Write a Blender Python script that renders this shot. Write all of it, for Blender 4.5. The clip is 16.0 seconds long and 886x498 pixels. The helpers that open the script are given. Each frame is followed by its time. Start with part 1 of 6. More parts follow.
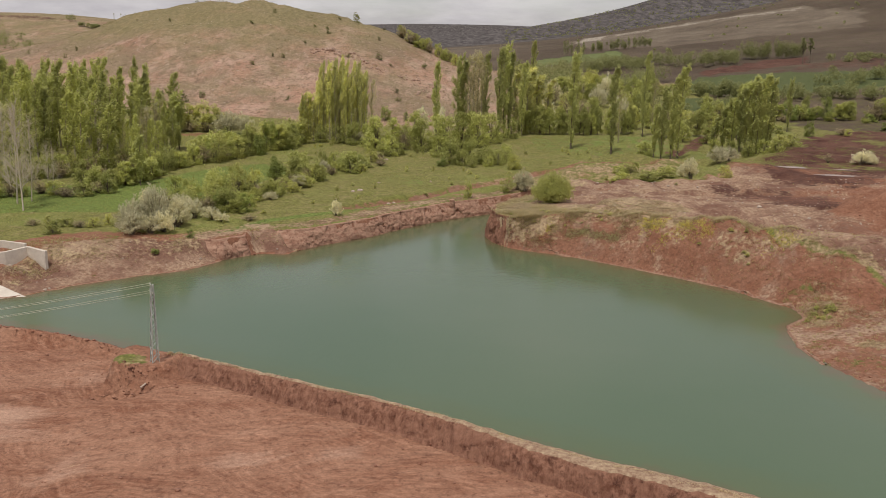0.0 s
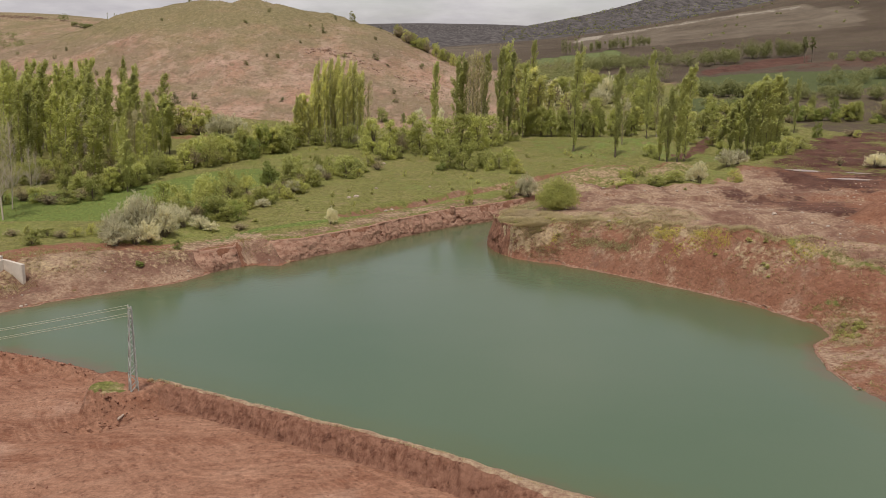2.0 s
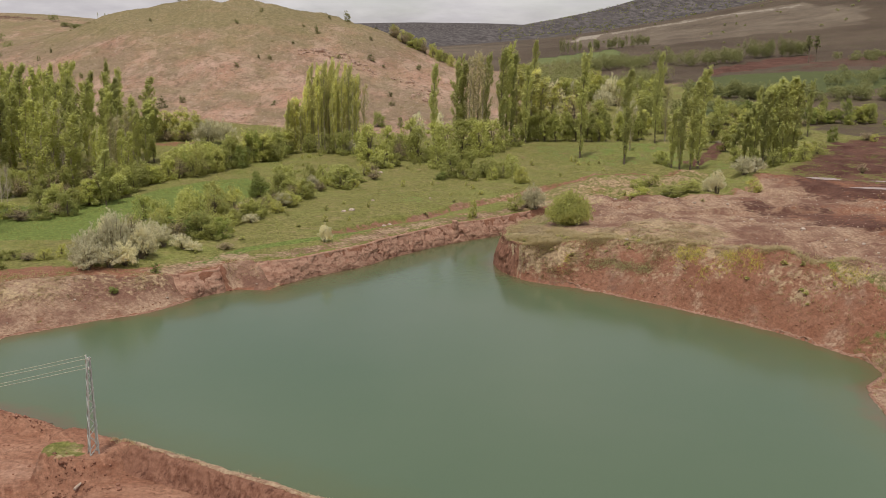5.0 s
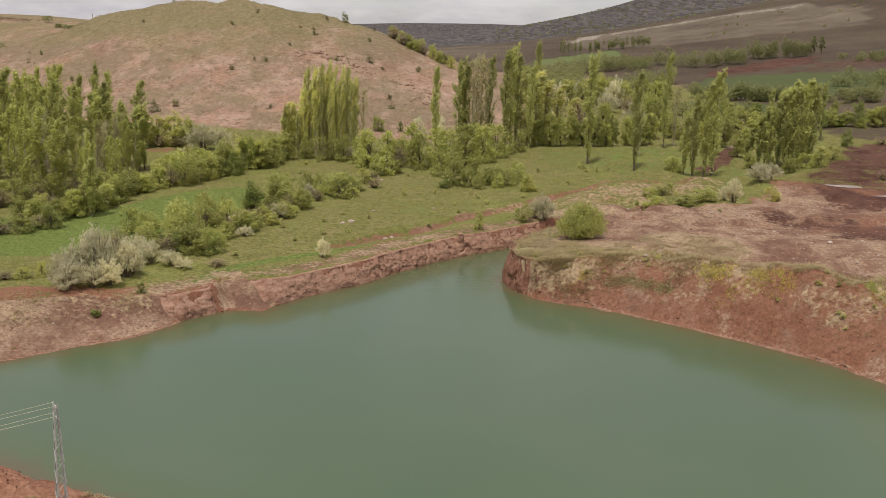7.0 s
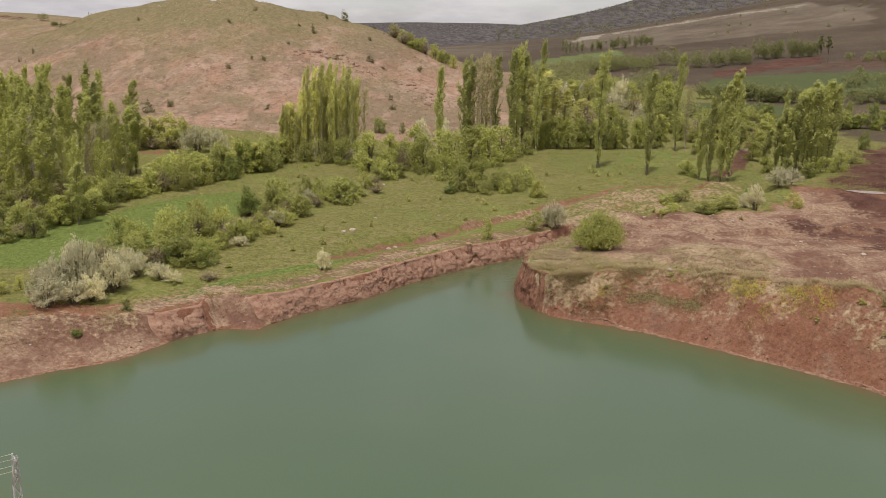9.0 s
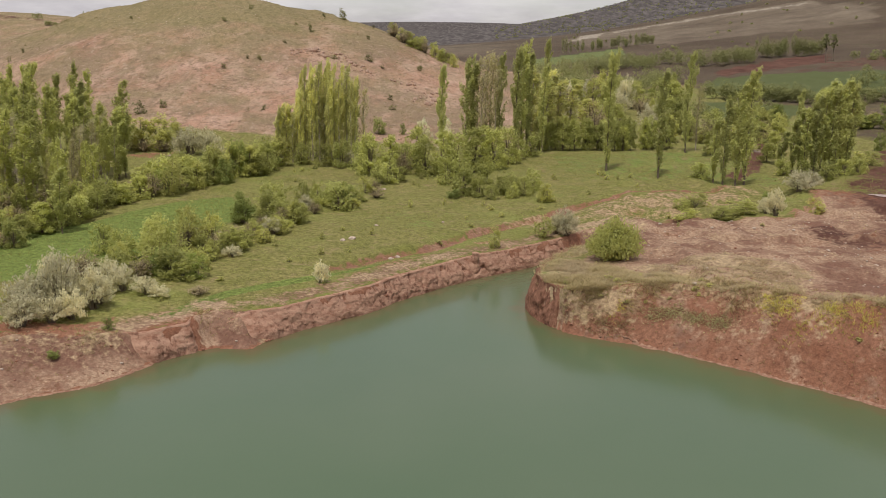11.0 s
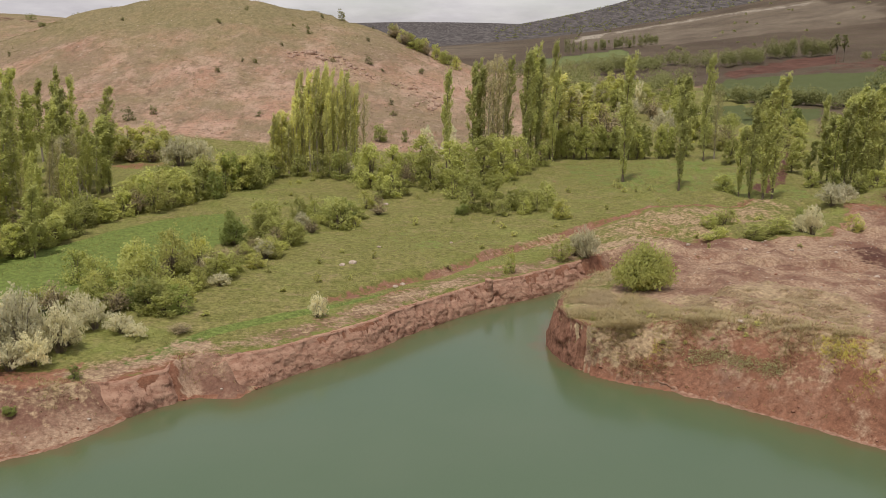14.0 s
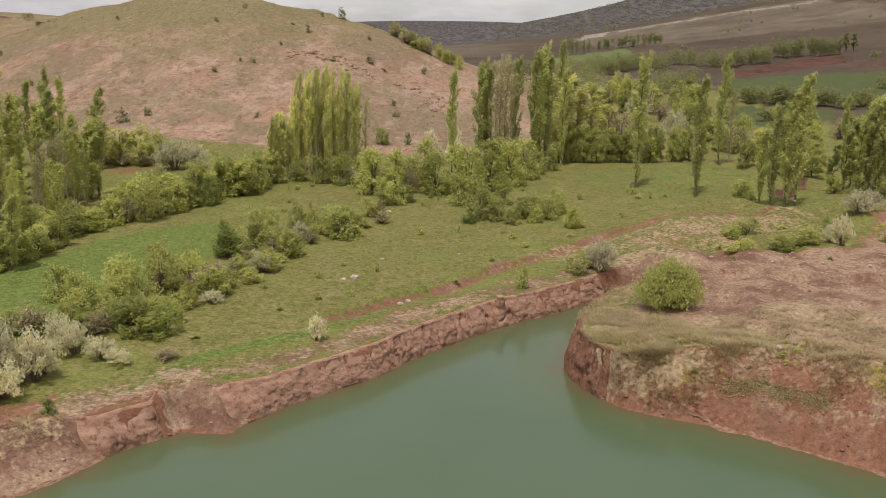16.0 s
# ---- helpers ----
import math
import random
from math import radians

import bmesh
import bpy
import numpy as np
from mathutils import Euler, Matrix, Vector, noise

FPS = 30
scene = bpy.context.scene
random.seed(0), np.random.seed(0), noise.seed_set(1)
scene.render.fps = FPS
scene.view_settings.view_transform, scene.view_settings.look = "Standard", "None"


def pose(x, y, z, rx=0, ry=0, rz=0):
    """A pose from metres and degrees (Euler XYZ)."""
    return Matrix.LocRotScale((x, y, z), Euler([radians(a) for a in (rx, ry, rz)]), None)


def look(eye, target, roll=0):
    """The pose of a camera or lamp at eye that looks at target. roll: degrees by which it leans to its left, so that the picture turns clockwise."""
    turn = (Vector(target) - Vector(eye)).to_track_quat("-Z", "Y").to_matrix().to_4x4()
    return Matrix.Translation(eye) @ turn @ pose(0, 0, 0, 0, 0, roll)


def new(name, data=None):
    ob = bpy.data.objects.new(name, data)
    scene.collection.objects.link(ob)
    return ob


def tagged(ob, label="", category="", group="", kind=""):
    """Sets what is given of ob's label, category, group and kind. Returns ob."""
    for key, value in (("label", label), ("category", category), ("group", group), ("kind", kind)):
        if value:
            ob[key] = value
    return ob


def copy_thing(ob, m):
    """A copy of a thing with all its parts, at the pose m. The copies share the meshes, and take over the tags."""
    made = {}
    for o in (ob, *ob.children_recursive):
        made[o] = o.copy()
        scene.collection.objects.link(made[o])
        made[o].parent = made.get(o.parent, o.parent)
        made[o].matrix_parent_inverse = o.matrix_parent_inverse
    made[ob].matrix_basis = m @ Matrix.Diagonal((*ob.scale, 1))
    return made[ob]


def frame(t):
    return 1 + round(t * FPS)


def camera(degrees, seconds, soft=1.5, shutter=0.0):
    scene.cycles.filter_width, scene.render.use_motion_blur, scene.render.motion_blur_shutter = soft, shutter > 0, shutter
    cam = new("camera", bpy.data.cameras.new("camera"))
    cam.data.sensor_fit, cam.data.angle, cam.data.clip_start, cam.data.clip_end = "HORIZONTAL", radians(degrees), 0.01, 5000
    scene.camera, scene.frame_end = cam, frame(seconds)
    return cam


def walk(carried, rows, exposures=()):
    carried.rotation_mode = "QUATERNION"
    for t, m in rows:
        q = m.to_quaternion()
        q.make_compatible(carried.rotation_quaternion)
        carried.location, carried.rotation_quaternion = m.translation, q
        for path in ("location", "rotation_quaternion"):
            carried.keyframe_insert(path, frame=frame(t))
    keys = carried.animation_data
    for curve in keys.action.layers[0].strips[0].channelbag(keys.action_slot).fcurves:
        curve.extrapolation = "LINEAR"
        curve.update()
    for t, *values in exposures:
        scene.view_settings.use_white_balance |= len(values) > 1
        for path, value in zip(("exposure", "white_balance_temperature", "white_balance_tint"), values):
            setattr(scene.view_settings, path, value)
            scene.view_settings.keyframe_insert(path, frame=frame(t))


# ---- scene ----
cam = camera(50.0, 16.0, soft=0.6)
PATH = [
    (0, (0.527, -0.194, 30.886), (0.506, 1.76, 30.459), 0.4),
    (0.5, (0.282, 1.624, 30.805), (0.263, 3.578, 30.377), 0.4),
    (1, (0.075, 3.392, 30.805), (0.059, 5.346, 30.377), 0.3),
    (1.5, (-0.066, 5.098, 30.825), (-0.08, 7.051, 30.397), 0.3),
    (2, (-0.163, 7.044, 30.931), (-0.177, 8.997, 30.503), 0.3),
    (2.5, (-0.253, 8.838, 30.991), (-0.265, 10.791, 30.563), 0.3),
    (3, (-0.443, 10.732, 31.151), (-0.454, 12.686, 30.722), 0.2),
    (3.5, (-0.661, 12.5, 31.267), (-0.67, 14.454, 30.837), 0.2),
    (4, (-0.884, 14.553, 31.311), (-0.891, 16.506, 30.88), 0.2),
    (6.5, (-1.991, 24.763, 31.624), (-1.993, 26.717, 31.196), 0.1),
    (7, (-2.346, 26.893, 31.69), (-2.346, 28.847, 31.261), 0.1),
    (7.5, (-2.623, 28.945, 31.733), (-2.622, 30.898, 31.304), 0.1),
    (8, (-2.921, 31.076, 31.683), (-2.92, 33.029, 31.254), 0.1),
    (8.5, (-3.267, 33.089, 31.66), (-3.264, 35.042, 31.229), 0.2),
    (9, (-3.545, 35.218, 31.505), (-3.542, 37.171, 31.075), 0.2),
    (11.5, (-4.744, 45.209, 31.155), (-4.735, 47.162, 30.724), 0.1),
    (12, (-4.935, 47.318, 31.238), (-4.925, 49.271, 30.807), 0.1),
    (12.5, (-5.12, 49.219, 31.325), (-5.111, 51.172, 30.895), 0.1),
    (13, (-5.291, 51.304, 31.44), (-5.282, 53.257, 31.01), 0.0),
    (13.5, (-5.566, 53.298, 31.6), (-5.556, 55.251, 31.169), 0.0),
    (14, (-5.765, 55.331, 31.764), (-5.756, 57.285, 31.333), 0.0),
    (14.5, (-5.954, 57.276, 31.839), (-5.946, 59.229, 31.409), 0.0),
    (15, (-6.149, 59.226, 31.879), (-6.141, 61.179, 31.448), -0.0),
    (15.5, (-6.419, 61.236, 31.859), (-6.41, 63.189, 31.426), -0.0),
    (16, (-6.624, 63.287, 31.804), (-6.616, 65.239, 31.371), -0.0),
]
walk(cam, [(t, look(eye, target, roll)) for t, eye, target, roll in PATH], exposures=[(0.0, -0.14), (4.0, -0.08), (9.0, -0.02), (12.0, 0.0), (16.0, 0.0)])

# ---------------------------------------------------------------- light
SUN_DIR = Vector((0.13, 0.38, -1.0)).normalized()      # the way the sunlight travels
sun = new("sun", bpy.data.lights.new("sun", "SUN"))
sun.data.energy, sun.data.angle, sun.data.color = 2.5, radians(6.0), (1.0, 0.94, 0.85)
sun.matrix_world = Matrix.Translation((0, 0, 300)) @ SUN_DIR.to_track_quat("-Z", "Y").to_matrix().to_4x4()

world = bpy.data.worlds.new("world")
scene.world = world
world.use_nodes = True
wn = world.node_tree
wn.nodes.clear()


def wnode(kind, **inputs):
    n = wn.nodes.new(kind)
    for k, v in inputs.items():
        n.inputs[k].default_value = v
    return n


sky = wnode("ShaderNodeTexSky")
sky.sky_type, sky.sun_disc = "NISHITA", False
sky.sun_elevation = math.asin(-SUN_DIR.z)
sky.sun_rotation = math.atan2(-SUN_DIR.x, -SUN_DIR.y)
sky_bg = wnode("ShaderNodeBackground", Strength=0.10)
wn.links.new(sky.outputs[0], sky_bg.inputs["Color"])
# broken cloud cover over the blue
tc = wnode("ShaderNodeTexCoord")
stretch = wnode("ShaderNodeMapping")
stretch.inputs["Scale"].default_value = (1.0, 1.0, 4.5)
wn.links.new(tc.outputs["Generated"], stretch.inputs["Vector"])
cn = wnode("ShaderNodeTexNoise", Scale=3.2, Detail=7.0, Roughness=0.58)
wn.links.new(stretch.outputs[0], cn.inputs["Vector"])
cn2 = wnode("ShaderNodeTexNoise", Scale=9.0, Detail=6.0, Roughness=0.6)
wn.links.new(stretch.outputs[0], cn2.inputs["Vector"])
cloud_col = wnode("ShaderNodeValToRGB")
cloud_col.color_ramp.elements[0].position, cloud_col.color_ramp.elements[0].color = 0.34, (0.585, 0.550, 0.580, 1)
cloud_col.color_ramp.elements[1].position, cloud_col.color_ramp.elements[1].color = 0.68, (0.82, 0.78, 0.785, 1)
wn.links.new(cn2.outputs["Fac"], cloud_col.inputs["Fac"])
cover = wnode("ShaderNodeValToRGB")
cover.color_ramp.elements[0].position, cover.color_ramp.elements[0].color = 0.36, (0.42, 0.42, 0.42, 1)
cover.color_ramp.elements[1].position, cover.color_ramp.elements[1].color = 0.55, (0.97, 0.97, 0.97, 1)
wn.links.new(cn.outputs["Fac"], cover.inputs["Fac"])
cloud_bg = wnode("ShaderNodeBackground", Strength=0.92)
wn.links.new(cloud_col.outputs["Color"], cloud_bg.inputs["Color"])
wmix = wnode("ShaderNodeMixShader")
wn.links.new(cover.outputs["Color"], wmix.inputs["Fac"])
wn.links.new(sky_bg.outputs[0], wmix.inputs[1])
wn.links.new(cloud_bg.outputs[0], wmix.inputs[2])
wout = wnode("ShaderNodeOutputWorld")
wn.links.new(wmix.outputs[0], wout.inputs["Surface"])


# ---------------------------------------------------------------- material helpers
class Nodes:
    """A node material with short ways to write its nodes."""

    def __init__(self, name, rough=0.9, spec=0.25):
        self.m = bpy.data.materials.new(name)
        self.m.use_nodes = True
        self.t = self.m.node_tree
        self.b = self.t.nodes["Principled BSDF"]
        self.b.inputs["Roughness"].default_value = rough
        self.b.inputs["Specular IOR Level"].default_value = spec
        self.pos = self.node("ShaderNodeTexCoord").outputs["Object"]

    def node(self, kind, **inputs):
        n = self.t.nodes.new(kind)
        for k, v in inputs.items():
            self.put(n, k, v)
        return n

    def put(self, n, k, v):
        if isinstance(v, bpy.types.NodeSocket):
            self.t.links.new(v, n.inputs[k])
        else:
            n.inputs[k].default_value = v

    def noise(self, scale, detail=5.0, rough=0.6, vec=None, squash=None):
        vec = vec or self.pos
        if squash:
            if len(squash) > 3:
                vec = self.node("ShaderNodeVectorRotate", Vector=vec, Angle=radians(squash[3])).outputs[0]
            mp = self.node("ShaderNodeMapping", Vector=vec)
            mp.inputs["Scale"].default_value = squash[:3]
            vec = mp.outputs[0]
        return self.node("ShaderNodeTexNoise", Vector=vec, Scale=scale, Detail=detail, Roughness=rough).outputs["Fac"]

    def math(self, op, a, b=0.5, c=None):
        n = self.node("ShaderNodeMath")
        n.operation = op
        self.put(n, 0, a)
        self.put(n, 1, b)
        if c is not None:
            self.put(n, 2, c)
        return n.outputs[0]

    def ramp(self, fac, stops):
        n = self.node("ShaderNodeValToRGB", Fac=fac)
        e = n.color_ramp.elements
        while len(e) < len(stops):
            e.new(0.5)
        for el, (p, c) in zip(e, stops):
            el.position, el.color = p, (*c, 1) if isinstance(c, tuple) else (c, c, c, 1)
        return n.outputs["Color"]

    def mix(self, fac, a, b, blend="MIX"):
        n = self.node("ShaderNodeMix")
        n.data_type, n.blend_type = "RGBA", blend
        self.put(n, 0, fac)
        for k, v in ((6, a), (7, b)):
            self.put(n, k, (*v, 1) if isinstance(v, tuple) else v)
        return n.outputs[2]

    def channel(self, attribute):
        a = self.node("ShaderNodeAttribute")
        a.attribute_name = attribute
        s = self.node("ShaderNodeSeparateColor", Color=a.outputs["Color"])
        return s.outputs[0], s.outputs[1], s.outputs[2]

    def bump(self, height, strength, dist):
        n = self.node("ShaderNodeBump", Height=height, Strength=strength, Distance=dist)
        self.t.links.new(n.outputs[0], self.b.inputs["Normal"])
        return n

    def color(self, c):
        self.put(self.b, "Base Color", (*c, 1) if isinstance(c, tuple) else c)
        return self.m


def scaled(c, k):
    return tuple(v * k for v in c)


# ---------------------------------------------------------------- materials
SOIL, SOIL_PALE, SOIL_DARK = (0.196, 0.088, 0.053), (0.352, 0.194, 0.128), (0.104, 0.041, 0.029)
GRASS, GRASS_DRY, STRAW = (0.190, 0.192, 0.054), (0.262, 0.228, 0.090), (0.400, 0.305, 0.185)
LUSH = (0.148, 0.188, 0.048)


def ground_material():
    n = Nodes("ground", 0.95, 0.12)
    soil_a, lush_a, straw_a = n.channel("cover")
    hill_a, mud_a, rock_a = n.channel("zone")
    big, mid, fine, grit = n.noise(0.035), n.noise(0.22, 6), n.noise(1.3, 7, 0.65), n.noise(7.0, 5, 0.7)
    sway = n.node("ShaderNodeTexNoise", Vector=n.pos, Scale=0.06, Detail=2.0).outputs["Color"]
    bent = n.node("ShaderNodeVectorMath")
    bent.operation = "MULTIPLY_ADD"
    n.put(bent, 0, sway), n.put(bent, 1, (9.0, 9.0, 0.0)), n.put(bent, 2, n.pos)
    streak = n.noise(1.9, 7, 0.72, vec=bent.outputs[0], squash=(0.20, 1.0, 1.0, 52))
    ruts = n.noise(2.2, 7, 0.72, vec=bent.outputs[0], squash=(0.18, 1.0, 1.0, 8))
    # red earth: darker damp soil with a pale dry crust; where machines worked it is scraped in long pale lanes
    crust_a, scraped_a, pale_a = n.channel("crust")
    soil = n.mix(n.ramp(mid, [(0.36, 0.0), (0.66, 0.45)]), scaled(SOIL, 1.12), SOIL_PALE)
    soil = n.mix(n.ramp(n.noise(0.9, 7, 0.74), [(0.50, 0.0), (0.68, 0.6)]), soil, SOIL_PALE)
    soil = n.mix(n.math("MULTIPLY", n.ramp(fine, [(0.30, 1.0), (0.46, 0.0)]), 0.35), soil, SOIL_DARK)
    scrape = n.noise(0.28, 7, 0.72, vec=bent.outputs[0], squash=(0.35, 1.0, 1.0, -12))
    lanes = n.ramp(n.noise(0.11, 3, 0.5), [(0.47, 0.0), (0.53, 1.0)])
    combed = n.mix(lanes, streak, ruts)
    worked = n.mix(n.ramp(scrape, [(0.36, 0.0), (0.66, 1.0)]), scaled(SOIL, 1.18), SOIL_PALE)
    worked = n.mix(n.math("MULTIPLY", n.ramp(combed, [(0.48, 0.0), (0.66, 1.0)]), 0.6), worked, scaled(SOIL_PALE, 1.30))
    worked = n.mix(n.math("MULTIPLY", n.ramp(combed, [(0.32, 1.0), (0.46, 0.0)]), 0.45), worked, scaled(SOIL_DARK, 1.3))
    worked = n.mix(n.math("MULTIPLY", n.ramp(fine, [(0.32, 1.0), (0.46, 0.0)]), 0.35), worked, SOIL_DARK)
    dust = n.math("ADD", pale_a, n.math("MULTIPLY", n.math("SUBTRACT", scrape, 0.5), 2.2))
    worked = n.mix(n.ramp(dust, [(0.30, 0.0), (0.95, 0.8)]), worked, (0.48, 0.305, 0.220))
    soil = n.mix(scraped_a, soil, worked)
    soil = n.mix(n.math("MULTIPLY", n.ramp(grit, [(0.60, 0.0), (0.72, 1.0)]), 0.35), soil, (0.42, 0.27, 0.20))
    grass = n.mix(n.ramp(mid, [(0.32, 0.0), (0.68, 1.0)]), GRASS, GRASS_DRY)
    grass = n.mix(n.ramp(fine, [(0.35, 0.75), (0.60, 0.0)]), grass, scaled(GRASS, 0.55))
    grass = n.mix(n.ramp(n.noise(0.5, 7, 0.72), [(0.54, 0.0), (0.68, 0.75)]), grass, (0.30, 0.225, 0.125))
    grass = n.mix(n.ramp(n.noise(0.09, 5, 0.6), [(0.50, 0.0), (0.68, 0.6)]), grass, (0.205, 0.235, 0.062))
    lush = n.mix(n.ramp(fine, [(0.35, 0.0), (0.7, 1.0)]), scaled(LUSH, 0.75), scaled(LUSH, 1.35))
    straw = n.mix(n.ramp(fine, [(0.35, 0.0), (0.65, 1.0)]), scaled(STRAW, 0.62), scaled(STRAW, 1.15))

    def mask(a, amount=0.9, lo=0.42, hi=0.58):
        """The cover's share, its border broken up by the noise."""
        both = n.math("ADD", n.math("MULTIPLY", n.math("SUBTRACT", fine, 0.5), amount), n.math("MULTIPLY", n.math("SUBTRACT", mid, 0.5), amount))
        return n.ramp(n.math("ADD", a, both), [(lo, 0.0), (hi, 1.0)])

    col = n.mix(mask(lush_a), grass, lush)
    col = n.mix(mask(soil_a), col, soil)
    fibre = n.noise(2.4, 7, 0.75)
    crust = n.mix(n.ramp(fibre, [(0.38, 0.0), (0.62, 1.0)]), (0.250, 0.152, 0.101), (0.455, 0.330, 0.228))
    crust = n.mix(n.ramp(n.noise(0.12, 6, 0.65), [(0.44, 0.0), (0.58, 0.9)]), crust, (0.172, 0.090, 0.065))
    col = n.mix(n.math("MULTIPLY", mask(crust_a, 0.7), 0.92), col, crust)
    col = n.mix(n.math("MULTIPLY", mask(straw_a, 1.3, 0.38, 0.66), 0.8), col, straw)
    # bare hillside: pinkish earth with thin olive turf and low tufts
    tuft = n.noise(0.75, 6, 0.75, squash=(1.0, 0.45, 1.0))
    stony = n.mix(n.ramp(big, [(0.35, 0.0), (0.65, 1.0)]), (0.430, 0.250, 0.178), (0.365, 0.232, 0.154))
    stony = n.mix(n.ramp(n.noise(0.14, 7, 0.64, squash=(1.0, 0.40, 1.0)), [(0.42, 0.0), (0.60, 0.75)]), stony, (0.52, 0.365, 0.280))
    stony = n.mix(n.ramp(n.noise(0.06, 7, 0.68, squash=(1.0, 0.35, 1.0)), [(0.53, 0.0), (0.66, 0.8)]), stony, (0.285, 0.160, 0.112))
    stony = n.mix(n.ramp(tuft, [(0.54, 0.0), (0.66, 0.7)]), stony, (0.20, 0.150, 0.092))
    stony = n.mix(n.ramp(n.noise(0.05, 8, 0.7, squash=(1.0, 0.40, 1.0)), [(0.45, 0.0), (0.57, 0.8)]), stony, (0.235, 0.180, 0.112))
    stony = n.mix(n.ramp(n.noise(0.42, 8, 0.75, squash=(1.0, 0.45, 1.0)), [(0.50, 0.0), (0.62, 0.75)]), stony, (0.215, 0.150, 0.100))
    track = n.noise(0.55, 6, 0.72, squash=(0.8, 0.55, 1.0))
    stony = n.mix(n.ramp(track, [(0.56, 0.0), (0.64, 0.7)]), stony, (0.150, 0.098, 0.068))
    stony = n.mix(n.ramp(track, [(0.34, 0.6), (0.43, 0.0)]), stony, (0.50, 0.370, 0.290))
    turf = n.mix(n.ramp(tuft, [(0.40, 0.0), (0.62, 1.0)]), (0.275, 0.225, 0.115), (0.170, 0.150, 0.068))
    hill = n.mix(n.math("MULTIPLY", n.ramp(n.math("ADD", lush_a, n.math("MULTIPLY", n.math("SUBTRACT", n.noise(0.06, 6), 0.5), 1.6)), [(0.15, 0.0), (0.9, 1.0)]), 0.85), stony, turf)
    col = n.mix(mask(hill_a, 0.4), col, hill)
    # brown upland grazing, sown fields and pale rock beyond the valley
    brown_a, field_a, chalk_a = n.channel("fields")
    # brown grazing, darkened in its colour for the cloud shadow lying there
    upland = n.mix(n.ramp(n.noise(0.02, 6, 0.65), [(0.38, 0.0), (0.62, 1.0)]), (0.086, 0.062, 0.045), (0.126, 0.094, 0.066))
    upland = n.mix(n.ramp(n.noise(0.16, 6, 0.7), [(0.50, 0.0), (0.66, 0.8)]), upland, (0.080, 0.072, 0.038))
    col = n.mix(mask(brown_a, 0.5), col, upland)
    # cloud shade and sun put into the greens: nearer fields dark, far strip bright
    sown = n.mix(n.ramp(field_a, [(0.80, 0.0), (0.92, 1.0)]), n.mix(mid, (0.078, 0.096, 0.036), (0.112, 0.126, 0.050)), n.mix(mid, (0.125, 0.155, 0.055), (0.175, 0.195, 0.078)))
    col = n.mix(mask(field_a, 0.5), col, sown)
    tan = n.mix(n.ramp(n.noise(0.05, 7, 0.7), [(0.35, 0.0), (0.65, 1.0)]), (0.138, 0.108, 0.080), (0.208, 0.168, 0.122))
    col = n.mix(n.ramp(n.math("ADD", chalk_a, n.math("MULTIPLY", n.math("SUBTRACT", n.noise(0.012, 6, 0.65), 0.5), 0.9)), [(0.22, 0.0), (0.46, 1.0)]), col, tan)
    col = n.mix(mask(n.math("SUBTRACT", chalk_a, 0.34), 0.9), col, (0.36, 0.315, 0.255))
    # wet dark mud and ploughed earth
    mud = n.mix(n.ramp(n.noise(0.14, 6, 0.65), [(0.35, 0.0), (0.65, 1.0)]), (0.074, 0.033, 0.025), (0.156, 0.080, 0.058))
    col = n.mix(mask(mud_a, 0.8), col, mud)
    # grey rocky upland with dark scrub; its greyed colour also stands in for distance haze
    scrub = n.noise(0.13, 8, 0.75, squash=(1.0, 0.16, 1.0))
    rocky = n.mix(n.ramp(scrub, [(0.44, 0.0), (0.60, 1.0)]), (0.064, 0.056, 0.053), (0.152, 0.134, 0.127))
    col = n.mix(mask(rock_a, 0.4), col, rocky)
    speck = n.ramp(n.noise(2.6, 9, 0.82), [(0.30, 0.60), (0.50, 1.0), (0.70, 1.42)])
    col = n.mix(n.math("SUBTRACT", 1.0, n.math("MULTIPLY", rock_a, 0.7)), col, speck, "MULTIPLY")
    h = n.math("ADD", n.math("MULTIPLY", fine, 1.0), n.math("MULTIPLY", grit, 0.35))
    h = n.math("ADD", h, n.math("MULTIPLY", combed, 0.5))
    h = n.math("ADD", h, n.math("MULTIPLY", n.math("MULTIPLY", hill_a, n.math("ADD", track, n.noise(0.16, 6, 0.6))), 3.0))
    n.bump(h, 0.5, 0.30)
    return n.color(col)


def cliff_material():
    """Layered red earth and weak rock: paler beds, dark cracks, streaks of wash."""
    n = Nodes("layered_earth", 0.95, 0.12)
    beds = n.noise(1.3, 7, 0.70, squash=(0.55, 0.55, 1.5))
    fine, grit = n.noise(2.6, 6, 0.7), n.noise(9.0, 4, 0.7)
    c = n.mix(n.ramp(beds, [(0.36, 0.0), (0.64, 1.0)]), (0.305, 0.160, 0.108), (0.490, 0.305, 0.216))
    c = n.mix(n.ramp(fine, [(0.55, 0.0), (0.72, 0.8)]), c, (0.46, 0.30, 0.21))
    c = n.mix(n.ramp(fine, [(0.28, 0.85), (0.43, 0.0)]), c, (0.105, 0.047, 0.034))
    c = n.mix(n.ramp(n.noise(1.1, 6, 0.7, squash=(1.0, 1.0, 0.5)), [(0.35, 0.8), (0.45, 0.0)]), c, (0.170, 0.080, 0.055))
    n.bump(n.math("ADD", n.math("MULTIPLY", beds, 1.2), n.math("ADD", fine, n.math("MULTIPLY", grit, 0.3))), 0.6, 0.25)
    return n.color(c)


